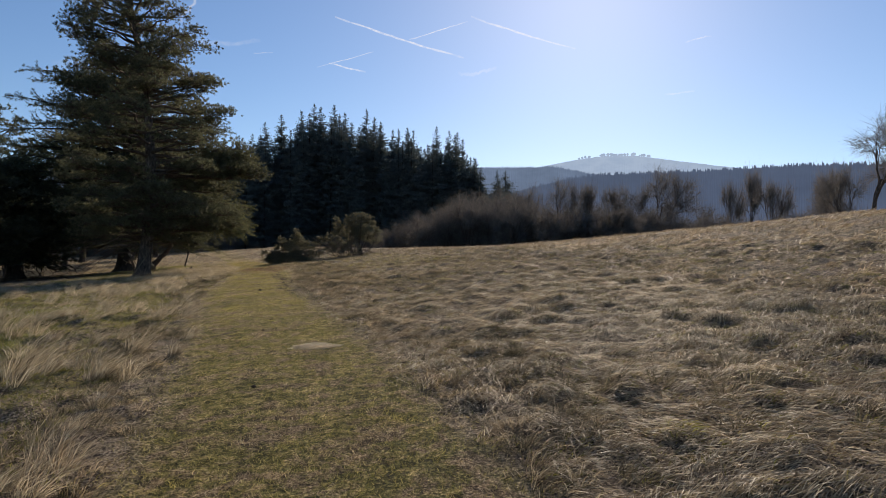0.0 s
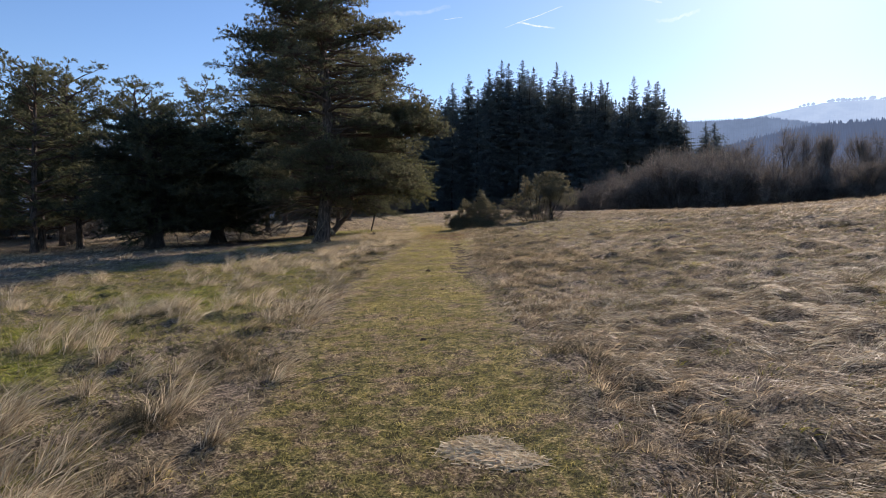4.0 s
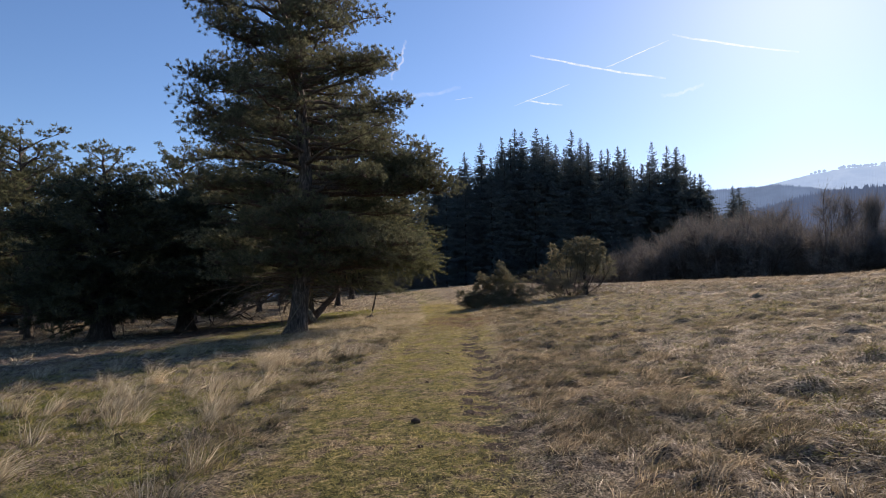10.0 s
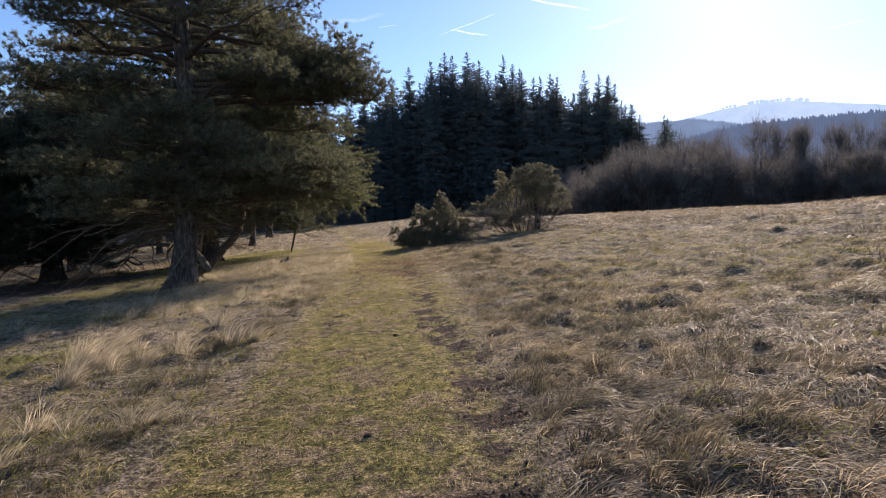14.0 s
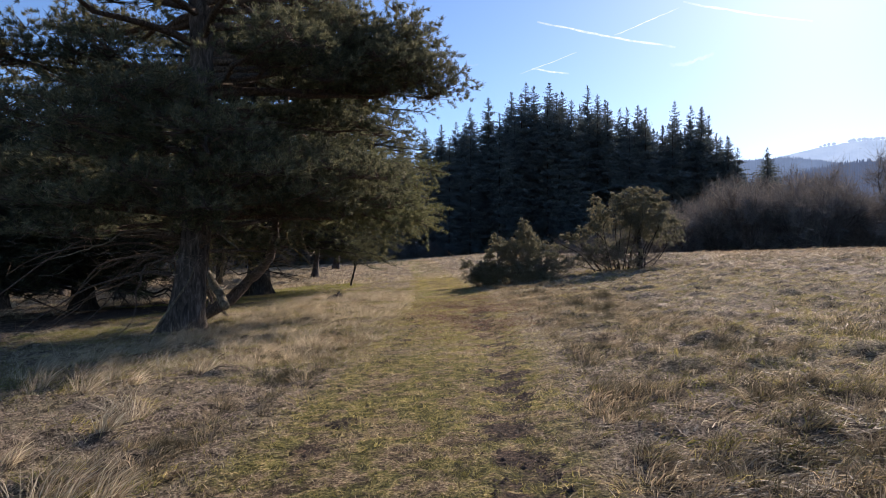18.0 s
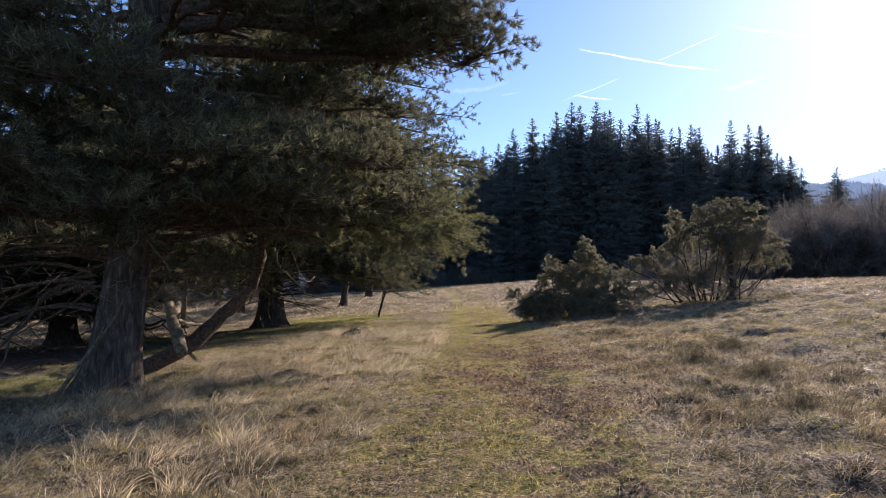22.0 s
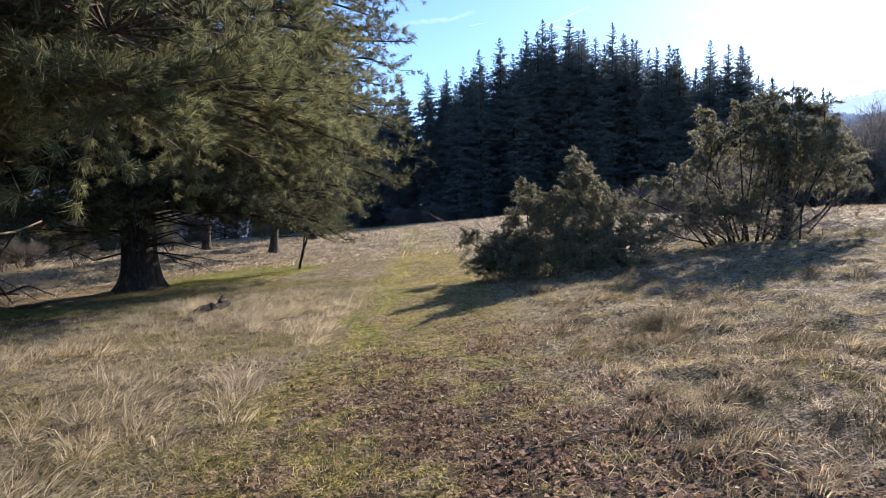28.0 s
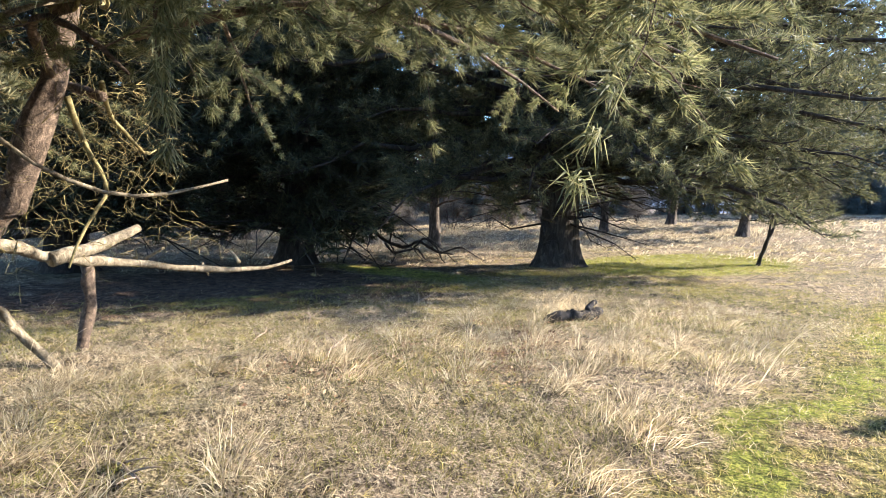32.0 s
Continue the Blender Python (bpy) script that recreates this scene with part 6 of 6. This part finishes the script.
def left_side(n, v0, v1, u0=0.5, u1=62, lo=0.25):
    u, v = scatter(n, u0, u1, v0, v1, gg)
    t = track_v(u) - v
    shade = (1 - 0.8 * band(np.hypot((u - 40) / 9, (v + 13) / 6), 0.6, 1.2)) * (1 - 0.8 * shade_floor_mask(u, v))
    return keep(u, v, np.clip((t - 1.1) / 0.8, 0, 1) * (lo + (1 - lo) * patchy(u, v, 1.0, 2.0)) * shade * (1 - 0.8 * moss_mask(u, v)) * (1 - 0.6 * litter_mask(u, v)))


def flow(x, y):
    """The way the long grass was laid, turning slowly over the meadow."""
    return -0.35 + 0.9 * np.sin(0.62 * x + 0.8 * np.sin(0.47 * y + 1.0)) + 0.7 * np.sin(0.81 * y + 1.3 * np.sin(0.39 * x))


def locks(name, label, centres, per, length, width, material, gen, hump=0.07, loose=0.16, fan=0.07):
    """Long strands lying in combed locks, each lock arching over and down along the ground."""
    u, v = centres
    x, y = xy_of(u, v)
    n = len(x)
    turn = flow(x, y) + gen.normal(size=n) * 0.45
    size = gen.uniform(0.5, 1.3, n)
    rise = hump * gen.uniform(0.3, 1.7, n)
    a = np.repeat(turn, per) + gen.normal(size=n * per) * loose
    d = np.stack([np.cos(a), np.sin(a)], -1)
    e = np.stack([-d[:, 1], d[:, 0]], -1)
    ln = np.repeat(size, per) * length * gen.uniform(0.5, 1.15, n * per)
    p = np.stack([np.repeat(x, per), np.repeat(y, per)], -1) + e * (gen.normal(size=(n * per, 1)) * fan) + d * gen.uniform(-0.14, 0.14, (n * per, 1))
    bow = gen.normal(size=n * per) * 0.12 + np.repeat(gen.normal(size=n) * 0.2, per)
    w = width * gen.uniform(0.6, 1.4, n * per)[:, None] / 2
    lift = np.repeat(rise, per) * gen.uniform(0.5, 1.5, n * per)
    rows = []
    for f, hz, k in ((0.0, -0.015, 1.0), (0.33, 0.95, 1.0), (0.68, 0.8, 0.85), (1.0, 0.12, 0.0)):
        q = p + d * (f * ln)[:, None] + e * (bow * f * f * ln)[:, None]
        z = surface(q[:, 0], q[:, 1]) + (lift * hz if f else hz) + 0.004
        c = np.concatenate([q, z[:, None]], 1)
        s = np.concatenate([e, gen.normal(size=(n * per, 1)) * 0.6], 1) * w * k
        rows += [c - s, c + s] if k else [c]
    V = np.stack(rows, 1).reshape(-1, 3)
    T = (np.arange(n * per)[:, None, None] * 7 + np.array([[0, 1, 3], [0, 3, 2], [2, 3, 5], [2, 5, 4], [4, 5, 6]])[None]).reshape(-1, 3)
    return tagged(mesh_part(name, V, T, material), label, "grass", kind="stuff")


locks("matted_grass", "long bleached winter grass lying in combed swirls", right_side(3600, 0.8, 8.5, 0.5, 14), 22, 0.36, 0.0038, M_STRAW, gg, 0.03, 0.26, 0.1)
locks("matted_grass", "grey-brown long grass lying among the tussocks", right_side(5200, 0.8, 8.5, 0.5, 26), 18, 0.32, 0.0038, M_STRAW_GREY, gg, 0.03, 0.28, 0.1)
locks("matted_grass", "short combed grass between the low tussocks", right_side(3600, 0.8, 10, 24, 60), 16, 0.22, 0.005, M_STRAW_GREY, gg, 0.04, 0.3)
locks("matted_grass", "grass lying in swirls further up the meadow", right_side(5200, 8.5, 15), 11, 0.32, 0.009, M_STRAW_GREY, gg, 0.05, 0.3)
tufts("meadow_thatch", "brown tumbled thatch between the locks of grass", right_side(7600, 0.8, 11, 0.5, 26), 22, 0.13, 0.1, 1.0, M_THATCH, gg, 0.0055, (0.8, -0.6), 0.6)
tufts("meadow_turf", "olive green tufts among the dry grass", right_side(9000, 0.9, 14, 0.5, 60), 22, 0.1, 0.1, 0.8, M_GREEN, gg, 0.0055, (0.8, -0.6), 0.5)
tufts("matted_grass", "dry tussocks over the rising far side of the meadow", right_side(8200, 12.5, 34, 0.5, 66), 16, 0.2, 0.24, 1.3, M_STRAW_GREY, gg, 0.016, (0.8, -0.6))
tufts("matted_grass", "pale short grass over the flatter meadow by the junipers", right_side(6500, 0.8, 11, 21, 60), 22, 0.12, 0.09, 1.1, M_STRAW, gg, 0.005, (0.8, -0.6), 0.6)
tufts("heath_tussock", "grey-brown wiry tussocks scattered over the meadow", right_side(1500, 2.4, 13, 3, 50), 46, 0.1, 0.2, 0.35, M_HEATHER, gg, 0.0048, (0.8, -0.2), 0.3, 0.45)
tufts("tall_dry_grass", "tall straw-coloured grass tufts along the track's edge", left_side(440, -5.6, -0.9, 1.0, 25.5, 0.0), 95, 0.1, 0.42, 0.55, M_STRAW, gg, 0.0046, (0.8, 0.5), 0.4, 0.22, 0.6)
tufts("tall_dry_grass", "fluffy pale tussocks scattered over the green slope", left_side(340, -9.5, -2.6, 1.0, 30, 0.05), 90, 0.11, 0.36, 0.4, M_STRAW, gg, 0.005, (0.8, 0.5), 0.35, 0.22, 0.6)
tufts("dry_grass", "low dry grass on the slope below the track", left_side(3500, -13, -0.8, 0.5, 62), 40, 0.14, 0.13, 1.1, M_TURF, gg, 0.005, (0.7, 0.3))
tufts("dry_grass", "pale knee-high grass under the pine's boughs", left_side(620, -6.0, -1.0, 30, 47, 0.0), 70, 0.14, 0.28, 0.5, M_STRAW, gg, 0.004, (0.7, 0.3), 0.4)
tufts("dry_grass", "scattered dry tussocks on the heath", left_side(3600, -36, -12, 0.5, 72), 18, 0.3, 0.28, 0.6, M_STRAW, gg, 0.016, (0.7, 0.3))
tufts("dry_grass", "pale tussocks on the open ground beyond the conifers", scatter(5200, 56, 100, -34, 8, gg), 14, 0.3, 0.26, 0.6, M_STRAW, gg, 0.018, (0.7, 0.3))
tufts("upright_stalks", "thin upright dead grass stalks", left_side(300, -6.8, -1.5, 28, 46, 0.3), 7, 0.1, 0.6, 0.25, M_STRAW, gg, 0.003, (0.6, 0.4), 0.2)

def edge(n, t0, t1, u0, u1):
    u = gg.uniform(u0, u1, n)
    v = track_v(u) + gg.uniform(t0, t1, n)
    return keep(u, v, patchy(u, v, 2.4, 1.2) ** 1.2)


for t0, t1, u0, u1, n in ((-2.3, -1.35, 3, 34, 560), (1.5, 3.8, 15, 47, 1300), (1.3, 2.2, 2, 30, 380)):
    tufts("edge_tussock", "dark wiry tussocks of heath grass along the track's edge", edge(n, t0, t1, u0, u1), 60, 0.09, 0.14, 0.5, M_HEATHER, gg, 0.0045, (0.8, -0.2), 0.35, 0.4)
    tufts("edge_tussock", "bleached low tussocks along the track's edge", edge(n, t0, t1, u0, u1), 56, 0.08, 0.16, 0.7, M_STRAW_GREY, gg, 0.0044, (0.8, -0.2), 0.5, 0.35)

MAT_U, MAT_V = uv_of(MAT_X, MAT_Y)
u, v = scatter(700000, -1, 48, -2.6, 2.4, gg)
u, v = keep(u, v, path_mask(u, v) * (1 - 0.5 * litter_mask(u, v)) * np.clip(1 - 1.3 * soil_shade_mask(u, v), 0, 1) * (np.hypot(u - MAT_U, v - MAT_V) > 0.2) * (1 - 0.8 * np.clip(moss_mask(u, v), 0, 1)) * (0.35 + 0.65 * patchy(u, v, 2.3)))
turf("track_turf", "short yellow-green mown turf of the track", u, v, 0.042, M_TURF, gg, 0.0058)
u, v = scatter(340000, -1, 48, -2.6, 2.4, gg)
u, v = keep(u, v, path_mask(u, v) * (1 - 0.75 * litter_mask(u, v)) * np.clip(1 - 1.3 * soil_shade_mask(u, v), 0, 1) * (np.hypot(u - MAT_U, v - MAT_V) > 0.2) * patchy(u, v, 2.6, 1.0) ** 1.4 * (1 - 0.5 * np.clip((u - 38) / 4, 0, 1)))
turf("track_turf", "greener patches of short grass in the track", u, v, 0.036, M_GREEN, gg, 0.0042)
u, v = scatter(26000, 0, 46, -2.6, 2.4, gg)
u, v = keep(u, v, path_mask(u, v) * patchy(u, v, 3.1, 0.4) * 0.5)
tufts("track_turf", "small trodden clumps of dry and green grass in the track", (u, v), 16, 0.035, 0.055, 0.9, M_TURF, gg, 0.0036, (0.5, -0.5))
u, v = scatter(90000, 46, 60, -4, 2.4, gg)
u, v = keep(u, v, path_mask(u, v))
turf("track_turf", "short turf at the far end of the track", u, v, 0.05, M_TURF, gg, 0.008)
u, v = scatter(420000, 0, 58, -11, 8, gg)
u, v = keep(u, v, np.clip(0.6 * (1 - path_mask(u, v)) * patchy(u, v, 0.8, 1.0) ** 1.5, 0, 1))
turf("meadow_turf", "short green grass between the dry tussocks", u, v, 0.07, M_GREEN, gg, 0.0055)
u, v = scatter(520000, 0, 58, -11, 8, gg)
u, v = keep(u, v, np.clip(0.6 * (1 - path_mask(u, v)) * (1 - 0.85 * shade_floor_mask(u, v)), 0, 1))
turf("meadow_thatch", "short dead grass between the tussocks", u, v, 0.08, M_STRAW, gg, 0.0045)
u, v = scatter(360000, 2, 26, -10, -1.6, gg)
u, v = keep(u, v, np.clip(0.75 * (1 - path_mask(u, v)) * (0.3 + 0.7 * patchy(u, v, 0.9, 4.0)), 0, 1))
turf("meadow_turf", "short green grass below the track", u, v, 0.075, M_GREEN, gg, 0.0065)
u, v = scatter(420000, 30, 47, -9.5, 3.5, gg)
u, v = keep(u, v, np.clip(0.8 * (1 - 0.8 * path_mask(u, v)) * (1 - 0.6 * litter_mask(u, v)) * (0.35 + 0.65 * patchy(u, v, 1.7, 0.6)) * (1 - 0.85 * shade_floor_mask(u, v)), 0, 1))
turf("fine_dry_grass", "fine pale matted grass beside the track", u, v, 0.09, M_STRAW, gg, 0.0032)
tufts("meadow_turf", "low olive and tan grass clumps beside the junipers", right_side(5200, 0.8, 9, 24, 50), 34, 0.1, 0.11, 0.9, M_TURF, gg, 0.0036, (0.8, -0.6))
tufts("meadow_turf", "fresh green grass clumps among the dry grass", right_side(2600, 0.8, 9, 20, 50), 26, 0.09, 0.09, 0.8, M_GREEN, gg, 0.004, (0.8, -0.6))
tufts("dry_grass", "short tan grass clumps among the fallen leaves", scatter(900, 30, 43, -1.4, 3.2, gg), 26, 0.08, 0.075, 0.9, M_TURF, gg, 0.0034, (0.5, -0.5))
u, v = scatter(430000, 29, 50, -10, -1.2, gg)
u, v = keep(u, v, np.clip(0.75 * (1 - path_mask(u, v)) * patchy(u, v, 1.6, 2.6), 0, 1))
turf("meadow_turf", "short green grass showing through the pale dry grass", u, v, 0.075, M_GREEN, gg, 0.0045)
u, v = scatter(170000, 37, 62, -4.5, 0.6, gg)
u, v = keep(u, v, np.clip(moss_mask(u, v), 0, 1) ** 1.4 * (0.25 + 0.75 * patchy(u, v, 4.2, 0.7)))
turf("moss", "bright yellow-green moss and fresh grass at the track's edge", u, v, 0.032, M_MOSS, gg, 0.007)
u, v = scatter(220000, 34, 60, -14, -5, gg)
u, v = keep(u, v, moss_mask(u, v) ** 1.5)
turf("moss", "bright green moss under the conifers", u, v, 0.032, M_MOSS, gg, 0.009)
u, v = scatter(120000, 3, 26, -10, -1.5, gg)
u, v = keep(u, v, moss_mask(u, v) ** 1.5)
turf("meadow_turf", "mossy green grass below the track", u, v, 0.032, M_GREEN, gg, 0.006)


def soil_crumbs():
    """Dark crumbs of trodden earth along the rut."""
    u, v = scatter(110000, 11, 40, -1.6, 2.2, gg)
    u, v = keep(u, v, np.clip(soil_shade_mask(u, v), 0, 1) ** 1.5 * 0.6)
    x, y = xy_of(u, v)
    n = len(u)
    c = np.stack([x, y, surface(x, y)], -1)
    s = gg.uniform(0.006, 0.03, (n, 1, 1)) * gg.uniform(0.4, 1.0, (n, 1, 1))
    corner = np.array([[1, 0, 0], [0, 1, 0], [-1, 0, 0], [0, -1, 0], [0, 0, 0.8]])[None] * gg.uniform(0.6, 1.3, (n, 5, 1))
    V = (c[:, None, :] + corner * s).reshape(-1, 3)
    T = (np.arange(n)[:, None, None] * 5 + np.array([[0, 1, 4], [1, 2, 4], [2, 3, 4], [3, 0, 4]])[None]).reshape(-1, 3)
    tagged(mesh_part("soil_crumbs", V, T, M_CLOD), "dark crumbs of trodden earth in the rut", "soil", kind="stuff")


soil_crumbs()


def leaf_litter():
    u, v = scatter(320000, 12, 46, -6.5, 4.5, gg)
    u, v = keep(u, v, litter_mask(u, v) ** 1.3)
    x, y = xy_of(u, v)
    n = len(u)
    c = np.stack([x, y, surface(x, y) + gg.uniform(0.004, 0.03, n)], -1)
    a = unit(gg.normal(size=(n, 3)) * np.array([1, 1, 0.4]))
    b = unit(np.cross(a, gg.normal(size=(n, 3)) * np.array([0.5, 0.5, 1])))
    s = gg.uniform(0.006, 0.026, (n, 1))
    V = np.stack([c - a * s, c - b * s * 0.6 + [0, 0, 0.004], c + a * s, c + b * s * 0.6 + [0, 0, 0.006]], 1).reshape(-1, 3)
    tagged(mesh_part("leaf_litter", V, np.arange(len(V)).reshape(-1, 4), M_LEAF), "brown fallen leaves and bark crumbs trodden into the track", "leaves", kind="stuff")


leaf_litter()
